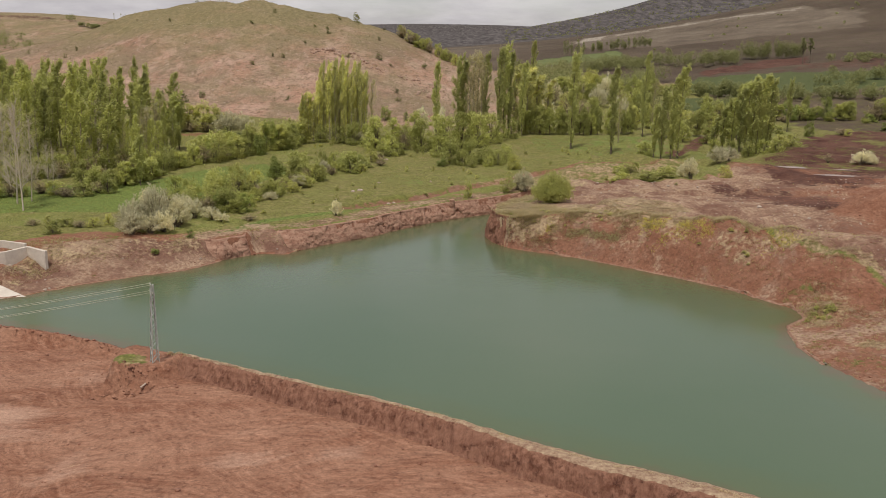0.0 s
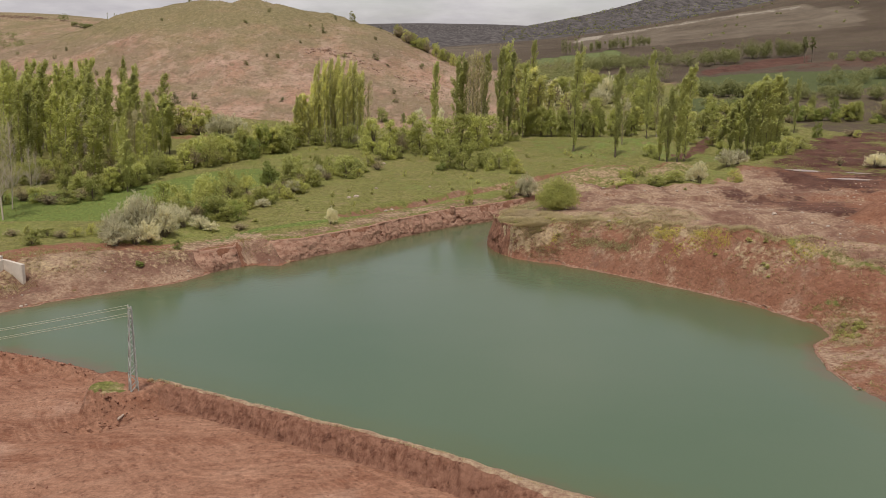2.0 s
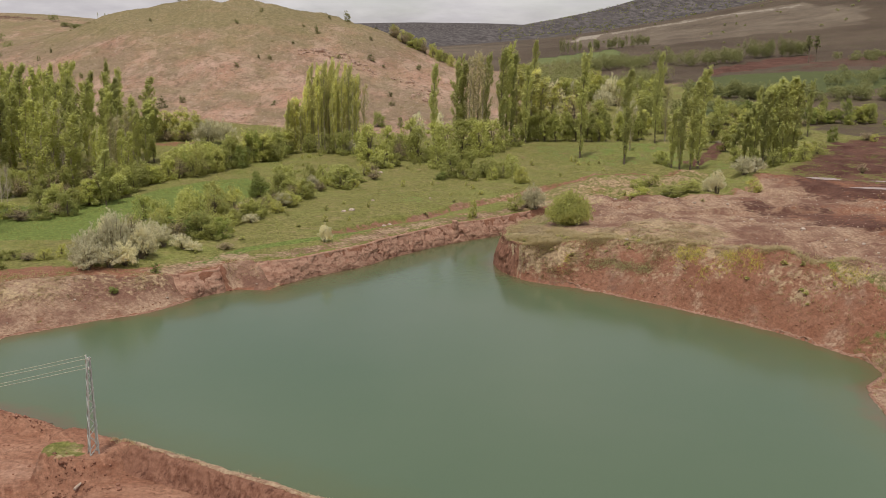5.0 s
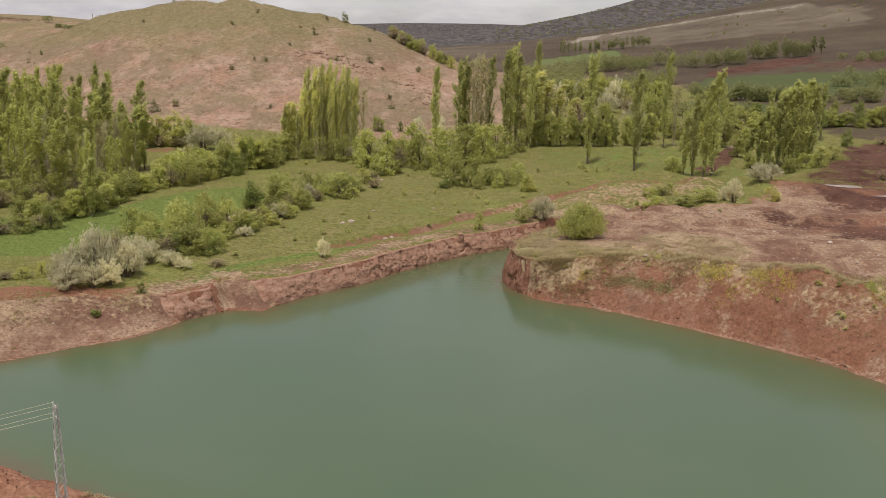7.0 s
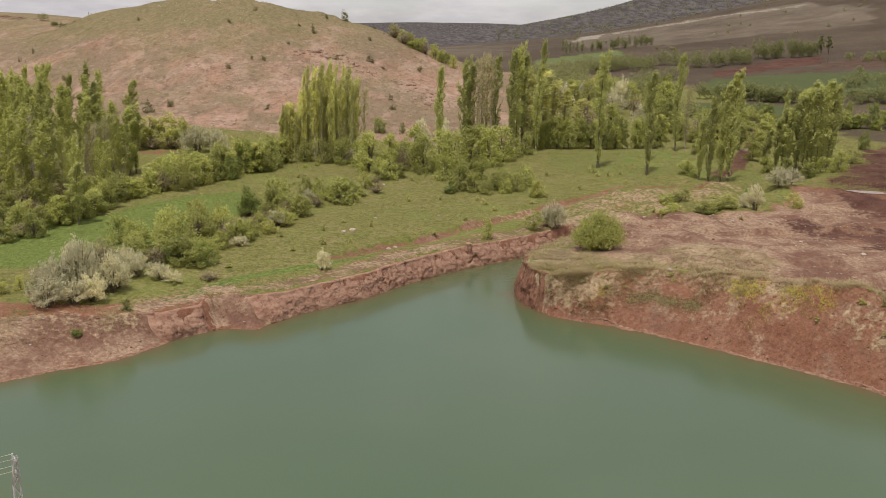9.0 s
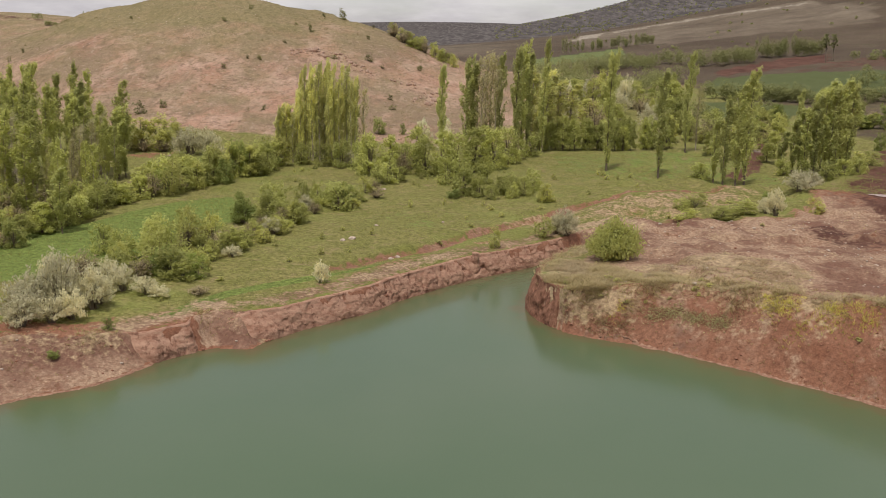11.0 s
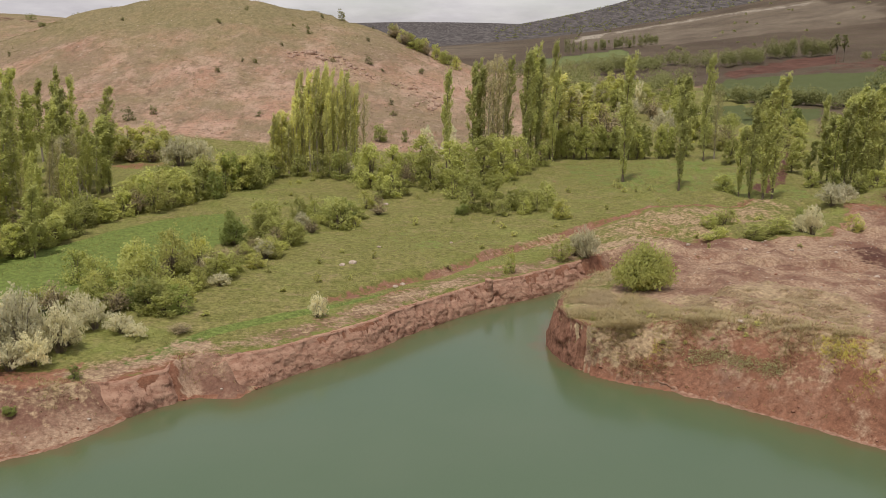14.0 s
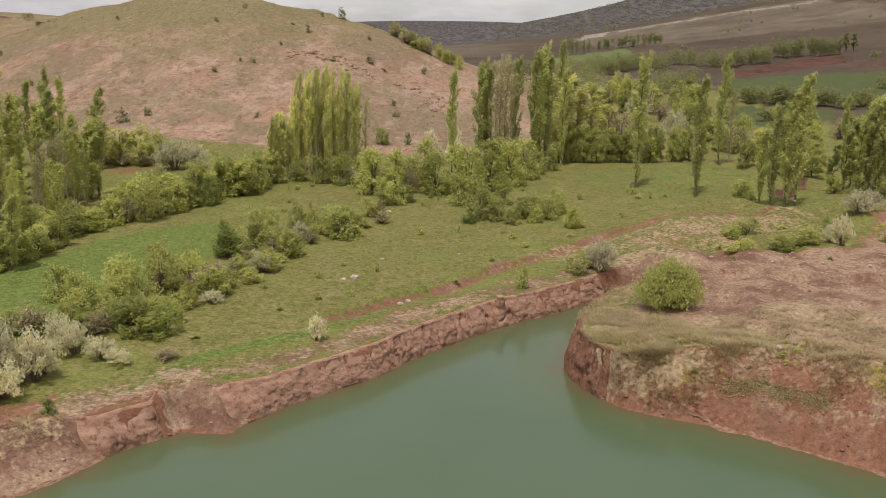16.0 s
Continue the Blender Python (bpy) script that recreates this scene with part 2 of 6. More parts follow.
def water_material():
    n = Nodes("water", 0.16, 0.5)
    n.b.inputs["IOR"].default_value = 1.33
    deep, _, _ = n.channel("depth")
    drift = n.noise(0.03, 4, 0.5)
    murk = n.mix(n.ramp(drift, [(0.35, 0.0), (0.65, 1.0)]), (0.084, 0.131, 0.070), (0.098, 0.139, 0.080))
    edge = n.math("ADD", deep, n.math("MULTIPLY", n.math("SUBTRACT", n.noise(0.35, 4), 0.5), 0.5))
    shallow = n.mix(n.ramp(edge, [(0.02, 0.0), (0.25, 1.0)]), (0.130, 0.108, 0.056), (0.100, 0.130, 0.060))
    col = n.mix(n.ramp(edge, [(0.12, 0.0), (0.75, 1.0)]), shallow, murk)
    rip = n.math("ADD", n.noise(1.6, 4, 0.55, squash=(1.0, 0.45, 1.0, 20)), n.math("MULTIPLY", n.noise(5.5, 3, 0.5, squash=(1.0, 0.5, 1.0, -15)), 0.35))
    n.bump(rip, 0.22, 0.06)
    return n.color(col)


def leaf_material(name, dark, light, glow=0.5, warm=(0.16, 0.15, 0.03), hue=0.25):
    n = Nodes(name, 0.6, 0.25)
    dark, light = (dark[0] * 1.03, dark[1], dark[2] * 0.95), (light[0] * 1.03, light[1], light[2] * 0.95)
    dark, light, warm = (tuple(np.array(c) * k + np.array((0.0, 0.0, 0.03 * k * c[1]))) for c, k in ((dark, 4.7), (light, 3.0), (warm, 2.6)))
    isl = n.node("ShaderNodeNewGeometry").outputs["Random Per Island"]
    obr = n.node("ShaderNodeObjectInfo").outputs["Random"]
    patch = n.noise(0.7, 3, 0.6)
    c = n.mix(n.math("MULTIPLY_ADD", isl, 0.46, 0.30), dark, light)
    c = n.mix(n.math("MULTIPLY", n.ramp(patch, [(0.4, 0.0), (0.65, 1.0)]), 0.45), c, scaled(light, 1.15))
    c = n.mix(n.math("MULTIPLY", obr, hue * 0.8), c, warm)
    shade = n.ramp(n.math("FRACT", n.math("MULTIPLY", obr, 7.31)), [(0.0, 0.78), (0.5, 1.02), (1.0, 1.22)])
    c = n.mix(1.0, c, shade, "MULTIPLY")
    n.color(c)
    tr = n.node("ShaderNodeBsdfTranslucent", Color=c)
    mx = n.node("ShaderNodeMixShader", Fac=glow)
    n.t.links.new(n.b.outputs[0], mx.inputs[1])
    n.t.links.new(tr.outputs[0], mx.inputs[2])
    n.t.links.new(mx.outputs[0], n.t.nodes["Material Output"].inputs["Surface"])
    return n.m


def bark_material(name, a, b):
    n = Nodes(name, 0.9, 0.15)
    c = n.mix(n.noise(3.0, 5, 0.6, squash=(1, 1, 0.2)), a, b)
    n.bump(n.noise(9.0, 4, 0.6, squash=(1, 1, 0.2)), 0.5, 0.05)
    return n.color(c)


def plain_material(name, a, b, scale=4.0, rough=0.85, spec=0.2, metal=0.0, relief=0.3):
    n = Nodes(name, rough, spec)
    n.b.inputs["Metallic"].default_value = metal
    c = n.mix(n.ramp(n.noise(scale, 6, 0.65), [(0.35, 0.0), (0.65, 1.0)]), a, b)
    n.bump(n.noise(scale * 4, 4, 0.6), relief, 0.03)
    return n.color(c)


M_GROUND, M_WATER, M_CLIFF = ground_material(), water_material(), cliff_material()
M_POPLAR = leaf_material("poplar_leaf", (0.086, 0.093, 0.033), (0.198, 0.206, 0.076), warm=(0.21, 0.21, 0.075))
M_GROVE = leaf_material("spring_leaf", (0.144, 0.148, 0.054), (0.235, 0.236, 0.094), warm=(0.22, 0.20, 0.09))
M_BROAD = leaf_material("broad_leaf", (0.058, 0.066, 0.020), (0.172, 0.180, 0.056), warm=(0.17, 0.15, 0.045))
M_FRESH = leaf_material("fresh_leaf", (0.078, 0.085, 0.027), (0.188, 0.195, 0.062), warm=(0.20, 0.20, 0.05))
M_DEEP = leaf_material("deep_leaf", (0.044, 0.056, 0.015), (0.112, 0.134, 0.038))
M_SILVER = leaf_material("silver_leaf", (0.070, 0.070, 0.036), (0.312, 0.300, 0.212), warm=(0.25, 0.24, 0.165), hue=0.12)
M_SERE = leaf_material("sere_twigs", (0.056, 0.047, 0.028), (0.128, 0.108, 0.062), glow=0.3, warm=(0.11, 0.085, 0.05))
M_SCRUB = leaf_material("scrub_leaf", (0.034, 0.036, 0.016), (0.080, 0.082, 0.034))
M_WISP = leaf_material("wispy_leaf", (0.092, 0.088, 0.044), (0.180, 0.170, 0.085), warm=(0.19, 0.16, 0.10))
M_FLOWER = leaf_material("yellow_flower", (0.115, 0.112, 0.030), (0.225, 0.210, 0.060), warm=(0.17, 0.16, 0.06))
M_BLOSSOM = leaf_material("white_blossom", (0.12, 0.13, 0.08), (0.28, 0.27, 0.21))
M_TALL = leaf_material("tall_dry_grass", (0.098, 0.084, 0.042), (0.235, 0.192, 0.112), warm=(0.16, 0.16, 0.06), glow=0.4)
M_TUFT = leaf_material("dry_tuft", (0.088, 0.072, 0.044), (0.212, 0.174, 0.110), warm=(0.16, 0.15, 0.07), glow=0.4)
M_BANK_HERB = leaf_material("bank_herb_leaf", (0.070, 0.066, 0.026), (0.165, 0.150, 0.070), warm=(0.20, 0.15, 0.08))
M_HERB = leaf_material("herb_leaf", (0.082, 0.090, 0.026), (0.190, 0.190, 0.066), warm=(0.22, 0.19, 0.09))
M_PALE_HERB = leaf_material("pale_herb", (0.105, 0.105, 0.055), (0.235, 0.225, 0.130))
M_FAR = leaf_material("far_foliage", (0.040, 0.044, 0.019), (0.092, 0.098, 0.042))
M_PALE = leaf_material("pale_leaf", (0.088, 0.096, 0.028), (0.188, 0.190, 0.058), warm=(0.19, 0.16, 0.06))
M_TUSSOCK = leaf_material("tussock", (0.035, 0.032, 0.014), (0.075, 0.066, 0.028))
M_BARK = bark_material("bark", (0.105, 0.080, 0.058), (0.200, 0.165, 0.125))
M_PALE_BARK = bark_material("pale_bark", (0.300, 0.255, 0.200), (0.460, 0.400, 0.330))
M_BONE = bark_material("bleached_bark", (0.46, 0.39, 0.30), (0.68, 0.60, 0.49))
M_STONE = plain_material("stone", (0.38, 0.29, 0.22), (0.58, 0.48, 0.40), 2.0)
M_OUTCROP = plain_material("outcrop_rock", (0.34, 0.215, 0.155), (0.52, 0.375, 0.290), 1.2, relief=0.6)
M_RED_STONE = plain_material("red_stone", (0.24, 0.105, 0.066), (0.36, 0.195, 0.135), 2.0, relief=0.6)
M_CONCRETE = plain_material("concrete", (0.56, 0.49, 0.41), (0.70, 0.63, 0.54), 0.8, relief=0.15)
M_STEEL = plain_material("galvanised_steel", (0.40, 0.43, 0.40), (0.52, 0.55, 0.51), 3.0, rough=0.6, spec=0.5, metal=0.2, relief=0.05)
M_WIRE = plain_material("wire", (0.36, 0.38, 0.27), (0.46, 0.47, 0.34), 3.0, rough=0.5, spec=0.5, relief=0.05)
M_GLASS_INS = plain_material("porcelain", (0.55, 0.53, 0.48), (0.66, 0.64, 0.58), 6.0, rough=0.3, spec=0.5, relief=0.02)


def cut_earth_material():
    """Freshly cut red earth, furrowed downwards by the digger's teeth."""
    n = Nodes("cut_earth", 0.95, 0.12)
    furrow, grit = n.noise(2.6, 7, 0.72, squash=(1.0, 1.0, 0.22)), n.noise(7.0, 6, 0.75)
    c = n.mix(n.ramp(furrow, [(0.38, 0.0), (0.62, 1.0)]), (0.190, 0.085, 0.055), (0.375, 0.198, 0.132))
    c = n.mix(n.ramp(n.noise(0.35, 5, 0.6), [(0.45, 0.0), (0.65, 0.7)]), c, (0.300, 0.155, 0.103))
    c = n.mix(n.ramp(n.noise(1.2, 6, 0.7), [(0.34, 0.85), (0.46, 0.0)]), c, (0.100, 0.042, 0.029))
    c = n.mix(n.ramp(grit, [(0.54, 0.0), (0.70, 0.7)]), c, (0.36, 0.205, 0.148))
    n.bump(n.math("ADD", furrow, n.math("MULTIPLY", grit, 0.5)), 0.9, 0.25)
    return n.color(c)


M_DAMP = cut_earth_material()
M_LEDGE = plain_material("washed_earth", (0.205, 0.104, 0.068), (0.385, 0.240, 0.165), 2.4, relief=0.6)
M_STRAW_EARTH = plain_material("straw_strewn_earth", (0.215, 0.120, 0.080), (0.46, 0.345, 0.225), 2.2, relief=0.6)

# ---------------------------------------------------------------- the lie of the land
def smooth(a, b, v):
    u = np.clip((np.asarray(v, float) - a) / (b - a), 0, 1)
    return u * u * (3 - 2 * u)


def bell(x, y, cx, cy, sx, sy):
    return np.exp(-(((x - cx) / sx) ** 2) - ((y - cy) / sy) ** 2)


def fbm(x, y, size, octaves=4, gain=0.5, seed=0):
    """Smooth value noise about 0, in rough range -1 to 1."""
    out, amp, total = np.zeros(np.shape(x)), 1.0, 0.0
    for o in range(octaves):
        u, v = np.asarray(x) / size + 17.3 * o + seed * 5.1, np.asarray(y) / size - 9.7 * o + seed * 3.7
        i, j = np.floor(u), np.floor(v)
        fu, fv = u - i, v - j
        fu, fv = fu * fu * (3 - 2 * fu), fv * fv * (3 - 2 * fv)

        def hashed(a, b):
            s = np.sin(a * 127.1 + b * 311.7 + 0.37 * o) * 43758.5453
            return 2 * (s - np.floor(s)) - 1

        out += amp * ((hashed(i, j) * (1 - fu) + hashed(i + 1, j) * fu) * (1 - fv) + (hashed(i, j + 1) * (1 - fu) + hashed(i + 1, j + 1) * fu) * fv)
        total += amp
        amp, size = amp * gain, size / 2
    return out / total


# waterline: x, y, and the width over which the bank rises to its top
FAR_SHORE = [(-130, 104, 6), (-72, 107, 6), (-57, 109.5, 6), (-51.8, 112, 9), (-48.5, 117, 10), (-43.9, 120.5, 10),
             (-40.5, 123.2, 9), (-36, 126, 8), (-33.3, 130.5, 5), (-32.2, 133, 1.9), (-29.6, 135.6, 1.6), (-27.7, 136.7, 3.8),
             (-24.0, 136.2, 4.6), (-23.0, 138.4, 3.4), (-20.6, 142.2, 1.3), (-15.9, 147, 1.3), (-12.9, 149.7, 1.3), (-9.5, 155.3, 1.3),
             (-3.6, 162.2, 1.3), (0.4, 166.4, 1.3), (5.4, 170.3, 1.3), (11.7, 176, 1.4), (15.5, 179.3, 2.0), (18.5, 181, 3.0)]
RIGHT_SHORE = [(19.6, 179, 3.0), (15.4, 172.6, 3.0), (11.1, 167.5, 2.4), (7.3, 158, 1.5), (5.8, 152, 1.2), (6.9, 146.4, 1.2), (8.9, 142.6, 1.8),
               (12.9, 139.6, 5.0), (16.7, 137.6, 6.5), (20.2, 134.8, 7.0), (24.9, 130.2, 7.5), (30.8, 124.3, 7.5), (36.0, 118.4, 8.0), (39.6, 112.2, 8.5),
               (41.4, 109.2, 9), (41.2, 105.3, 12), (37.5, 101.4, 14), (36.5, 95, 14), (37.6, 88.6, 14), (39.9, 81.5, 14), (45, 70, 14), (55, 52, 14), (70, 34, 14)]
NEAR_SHORE = [(62, 30, 2.4), (40, 46.5, 2.4), (20.6, 60.6, 2.4), (16.9, 62.8, 2.4), (13.1, 64.8, 2.4), (9.3, 67.0, 2.4), (5.1, 69.3, 2.4), (0.6, 72.2, 2.4),
              (-4.1, 74.8, 2.2), (-9.2, 77.6, 2.0), (-14.8, 81.0, 1.8), (-20.8, 84.4, 1.8), (-25.0, 86.6, 1.8), (-30.0, 90.0, 2.0), (-35.0, 93.6, 2.0),
              (-40, 96.2, 2.0), (-45, 98.2, 2.0), (-52, 100.4, 2.0), (-72, 102, 2.0), (-130, 101, 2.0)]
SHORE = np.array(FAR_SHORE + RIGHT_SHORE + NEAR_SHORE, float)
N_FAR, N_RIGHT = len(FAR_SHORE), len(RIGHT_SHORE)


def shore_distance(x, y):
    """Signed distance to the waterline (positive on land), the bank's width there, and which shore is nearest (0 far, 1 right, 2 near)."""
    best, width, side = np.full(x.shape, 1e9), np.zeros(x.shape), np.zeros(x.shape, int)
    inside = np.zeros(x.shape, bool)
    m = len(SHORE)
    for k in range(m):
        (ax, ay, aw), (bx, by, bw) = SHORE[k], SHORE[(k + 1) % m]
        ex, ey = bx - ax, by - ay
        u = np.clip(((x - ax) * ex + (y - ay) * ey) / (ex * ex + ey * ey), 0, 1)
        d = np.hypot(x - ax - u * ex, y - ay - u * ey)
        near = d < best
        best = np.where(near, d, best)
        width = np.where(near, aw + u * (bw - aw), width)
        side = np.where(near, 0 if k < N_FAR else 1 if k < N_FAR + N_RIGHT else 2, side)
        cross = (ay > y) != (by > y)
        inside ^= cross & (x < ex * (y - ay) / (ey if abs(ey) > 1e-9 else 1e-9) + ax)
    return np.where(inside, -best, best), width, side


RIDGE = np.array([(11, 147, 0.3), (19, 140, 0.9), (31, 131, 2.5), (39, 127, 2.6), (48, 121, 2.4), (62, 117, 3.0), (85, 112, 4.0), (140, 100, 4.0)], float)


def ridge_height(x, y):
    """The spoil bank heaped along the shore under the dry plain."""
    best, amp = np.full(x.shape, 1e9), np.zeros(x.shape)
    for (ax, ay, aw), (bx, by, bw) in zip(RIDGE[:-1], RIDGE[1:]):
        ex, ey = bx - ax, by - ay
        u = np.clip(((x - ax) * ex + (y - ay) * ey) / (ex * ex + ey * ey), 0, 1)
        d = np.hypot(x - ax - u * ex, y - ay - u * ey)
        amp = np.where(d < best, aw + u * (bw - aw), amp)
        best = np.minimum(best, d)
    return amp * np.exp(-((best / 6.5) ** 2))


def valley(x, y):
    """The land without the lake's banks."""
    z = 3.9 + 0.8 * smooth(170, 235, y) + 0.014 * np.clip(y - 260, 0, 2000)
    z = z - 0.4 * smooth(-30, -60, x) * smooth(170, 140, y)
    left = np.where(x < -95, 105.0, 84.0)
    z = z + 41.3 * np.exp(-(((x + 95) / left) ** 2) - ((y - 445) / 118) ** 2) * (1 + 0.09 * fbm(x, y, 55, 5, 0.55, 1) - 0.075 * np.abs(fbm(x, 0.30 * y, 15, 3, 0.55, 19)) * smooth(435, 380, y) - 0.15 * np.abs(fbm(0.8 * x + 0.6 * y, 0.35 * y - 0.5 * x, 34, 4, 0.55, 16)) + 0.022 * fbm(x, y, 20, 3, 0.6, 18))
    z = z + 5 * bell(x, y, -14, 440, 40, 60) + 40 * bell(x, y, -390, 850, 240, 190) + 20 * bell(x, y, -345, 420, 110, 140)
    z = z + 92 * bell(x, y, 610, 1000, 385, 350) * (1 + 0.05 * fbm(x, y, 160, 4, 0.5, 2))
    z = z + 185 * bell(x, y, 830, 1760, 520, 380) * (1 + 0.07 * fbm(x, y, 220, 5, 0.5, 3))
    z = z + 62 * bell(x, y, -100, 3650, 950, 480) * (1 + 0.08 * fbm(x, y, 400, 4, 0.5, 4)) + 45 * bell(x, y, -700, 2600, 500, 500)
    z = z + 6 * smooth(60, 200, x) * smooth(250, 480, y) * smooth(900, 500, y)
    return z


def cut_line(x, y):
    """How far a place lies in front of the little scarp across the meadow."""
    return np.interp(x, (-30, -19, -12, -5, 2, 11, 21, 35, 47, 60), (147, 158, 167, 173, 183, 191, 203, 210, 214, 217)) - y


def dike_width(x, y):
    """How far the dike's top reaches back from the water."""
    return 1.25 + 2.3 * smooth(-6, 14, x) + (0.26 + 0.40 * smooth(-4, 10, x)) * fbm(x, y, 4.0, 3, 0.55, 11)


PUDDLES = ((74.0, 206.2, 3.4, 1.5, -30), (79.5, 195.0, 4.6, 1.2, -15), (71.2, 269.5, 1.2, 3.2, -15), (84.5, 203.0, 2.6, 0.8, -20))


def puddle_level(x, y):
    return float(valley(np.array(x), np.array(y))) + 0.25


def ground_height(x, y):
    x, y = np.asarray(x, float), np.asarray(y, float)
    d, w, side = shore_distance(x, y)
    near_noise = fbm(x, y, 3.2, 4, 0.55, 6)
    jag = 0.55 * fbm(x, y, 2.2, 3, 0.6, 7) + 0.8 * fbm(x, y, 7.0, 2, 0.5, 8)
    base = valley(x, y)
    # the right-hand ground: spoil bank, uneven dry plain, a heap, a low flat by the spit
    right = base + ridge_height(x, y) + 1.1 * bell(x, y, 30, 150, 18, 18) + np.clip(6.3 - 0.50 * np.hypot(x - 73, (y - 149) * 1.15) + 0.8 * fbm(x, y, 5, 3, 0.5, 14), 0, 9) + (0.45 * fbm(x, y, 7, 4, 0.55, 9) + 0.75 - 1.9 * np.abs(fbm(x, y, 6.5, 3, 0.5, 15))) * smooth(14, 26, x)
    low = smooth(113, 101, y) * smooth(30, 36, x)
    right = right * (1 - low) + low * (0.7 + 0.05 * np.clip(x - 37, 0, 60))
    # the far meadow, with a shallow ditch through it
    ditch = smooth(-1.6, 0.2, cut_line(x, y)) * smooth(6.0, 0.8, cut_line(x, y)) * smooth(-24, -12, x) * smooth(40, 22, x)
    far = base - 1.35 * np.exp(-np.clip(d, 0, 200) / 13) * smooth(-52, -38, x) - 0.75 * ditch + 0.12 * fbm(x, y, 5, 4, 0.5, 10)
    land = np.where(side == 1, right, far)
    k = smooth(-4, 4, x - 17 - 0.25 * (y - 178)) if np.size(x) else 0
    land = np.where(y > 172, far * (1 - k) + right * k, land)
    steep = smooth(3.0, 1.4, w)
    dd = d - 0.35 * steep + jag * (0.35 - 0.10 * steep) * smooth(0.0, 0.5, d + 0.3)
    u = np.clip(dd / (w * (1 - 0.4 * steep)), 0, 1)
    cliff = 1 - (1 - np.clip(u * 1.15, 0, 1)) ** 2.2
    bank = np.where(side == 1, 1 - (1 - u) ** 1.8, 0.35 * u + 0.65 * u * u * (3 - 2 * u))
    bank = bank + (cliff - bank) * smooth(0.1, 0.8, steep)
    bank = bank + steep * 0.10 * np.sin(u * 9.5 + 2 * near_noise) * (1 - u) * (u > 0)
    works = smooth(-50, -54, x) * smooth(126, 121, y + 0.25 * (x + 57))
    land = land * (1 - works) + works * np.minimum(land, 0.5 + 0.10 * np.clip(d, 0, 20))
    land = land + 1.2 * works * bell(x, y, -57.5, 118.2, 2.6, 1.6)
    z_far = land * bank + (0.28 * near_noise + 0.30 * smooth(3.5, 6, w) * (side == 0) * (fbm(x, y, 2.2, 4, 0.62, 20) + np.round(2.5 * fbm(x, y, 5.0, 3, 0.6, 25)) / 2.5)) * np.sin(np.clip(u, 0, 1) * np.pi)
    # the near side: a low dike along the water, then scraped earth below it
    crest = 0.35 + 1.20 * smooth(-31, -25, x) + 0.45 * bell(x, y, -27.5, 84.5, 3.0, 3.0)
    top = dike_width(x, y)
    plain = 0.05 - 0.75 * smooth(-24, -34, x) - 0.02 * np.clip(80 - y, 0, 60) + 0.16 * fbm(x, y, 5, 4, 0.55, 12) + 0.25 * fbm(x, y, 18, 2, 0.5, 13)
    mound = bell(x, y, -28.2, 84.6, 3.6, 2.6)
    fall = smooth(top - 0.1, top + 0.6, d) * (1 - smooth(0.3, 0.6, mound))
    z_near = (crest * smooth(-0.05, 0.75 * top, d) + 0.10 * near_noise * smooth(0, 1, d)) * (1 - fall) + plain * fall
    knoll = np.hypot((x + 28.9) / 3.4, (y - 86.0) / 3.9) + 0.16 * fbm(x, y, 2.4, 3, 0.6, 17)
    k = smooth(1.0, 0.84, knoll) * smooth(-0.1, 1.4, d)
    z_near = z_near * (1 - k) + k * (1.45 + 0.22 * near_noise)
    z_near = z_near - 1.1 * bell(x, y, -30.0, 80.9, 2.6, 1.3) * (1 - k) + 0.30 * fbm(x, y, 1.4, 3, 0.6, 17) * bell(x, y, -28.6, 82.6, 3.4, 1.7)
    z = np.where(side == 2, z_near, z_far)
    for px, py, a, b, turn in PUDDLES:
        c, q = math.cos(radians(turn)), math.sin(radians(turn))
        e = np.hypot(((x - px) * c + (y - py) * q) / (a + 2.5), ((y - py) * c - (x - px) * q) / (b + 2.5))
        k = smooth(1.6, 1.0, e)
        z = z * (1 - k) + k * (puddle_level(px, py) - 0.03 + 0.12 * smooth(0.55, 1.0, e))
    bed = -0.10 - 0.22 * np.clip(-d, 0, 12) + 0.06 * near_noise
    return np.where(d > 0, z, bed)


def at_ground(x, y):
    return float(ground_height(np.array([x]), np.array([y]))[0])


# ---------------------------------------------------------------- meshes
def mesh_from(name, verts, faces):
    """A mesh of triangles or quads from arrays."""
    me = bpy.data.meshes.new(name)
    verts, faces = np.asarray(verts, np.float32), np.asarray(faces, np.int32)
    k = faces.shape[1]
    me.vertices.add(len(verts))
    me.vertices.foreach_set("co", verts.ravel())
    me.loops.add(faces.size)
    me.loops.foreach_set("vertex_index", faces.ravel())
    me.polygons.add(len(faces))
    me.polygons.foreach_set("loop_start", np.arange(0, faces.size, k, dtype=np.int32))
    me.update(calc_edges=True)
    me.validate()
    return me


def color_layer(me, name, rgb):
    a = me.color_attributes.new(name, "FLOAT_COLOR", "POINT")
    a.data.foreach_set("color", np.c_[rgb, np.ones(len(rgb))].astype(np.float32).ravel())


def part(name, data, material, parent=None, label=""):
    """One mesh object, from a mesh or a bmesh, under a thing or a part."""
    if isinstance(data, bmesh.types.BMesh):
        me = bpy.data.meshes.new(name)
        data.to_mesh(me)
        data.free()
        data = me
    if material and not data.materials:
        data.materials.append(material)
    ob = new(name, data)
    ob.parent = parent
    return tagged(ob, label)


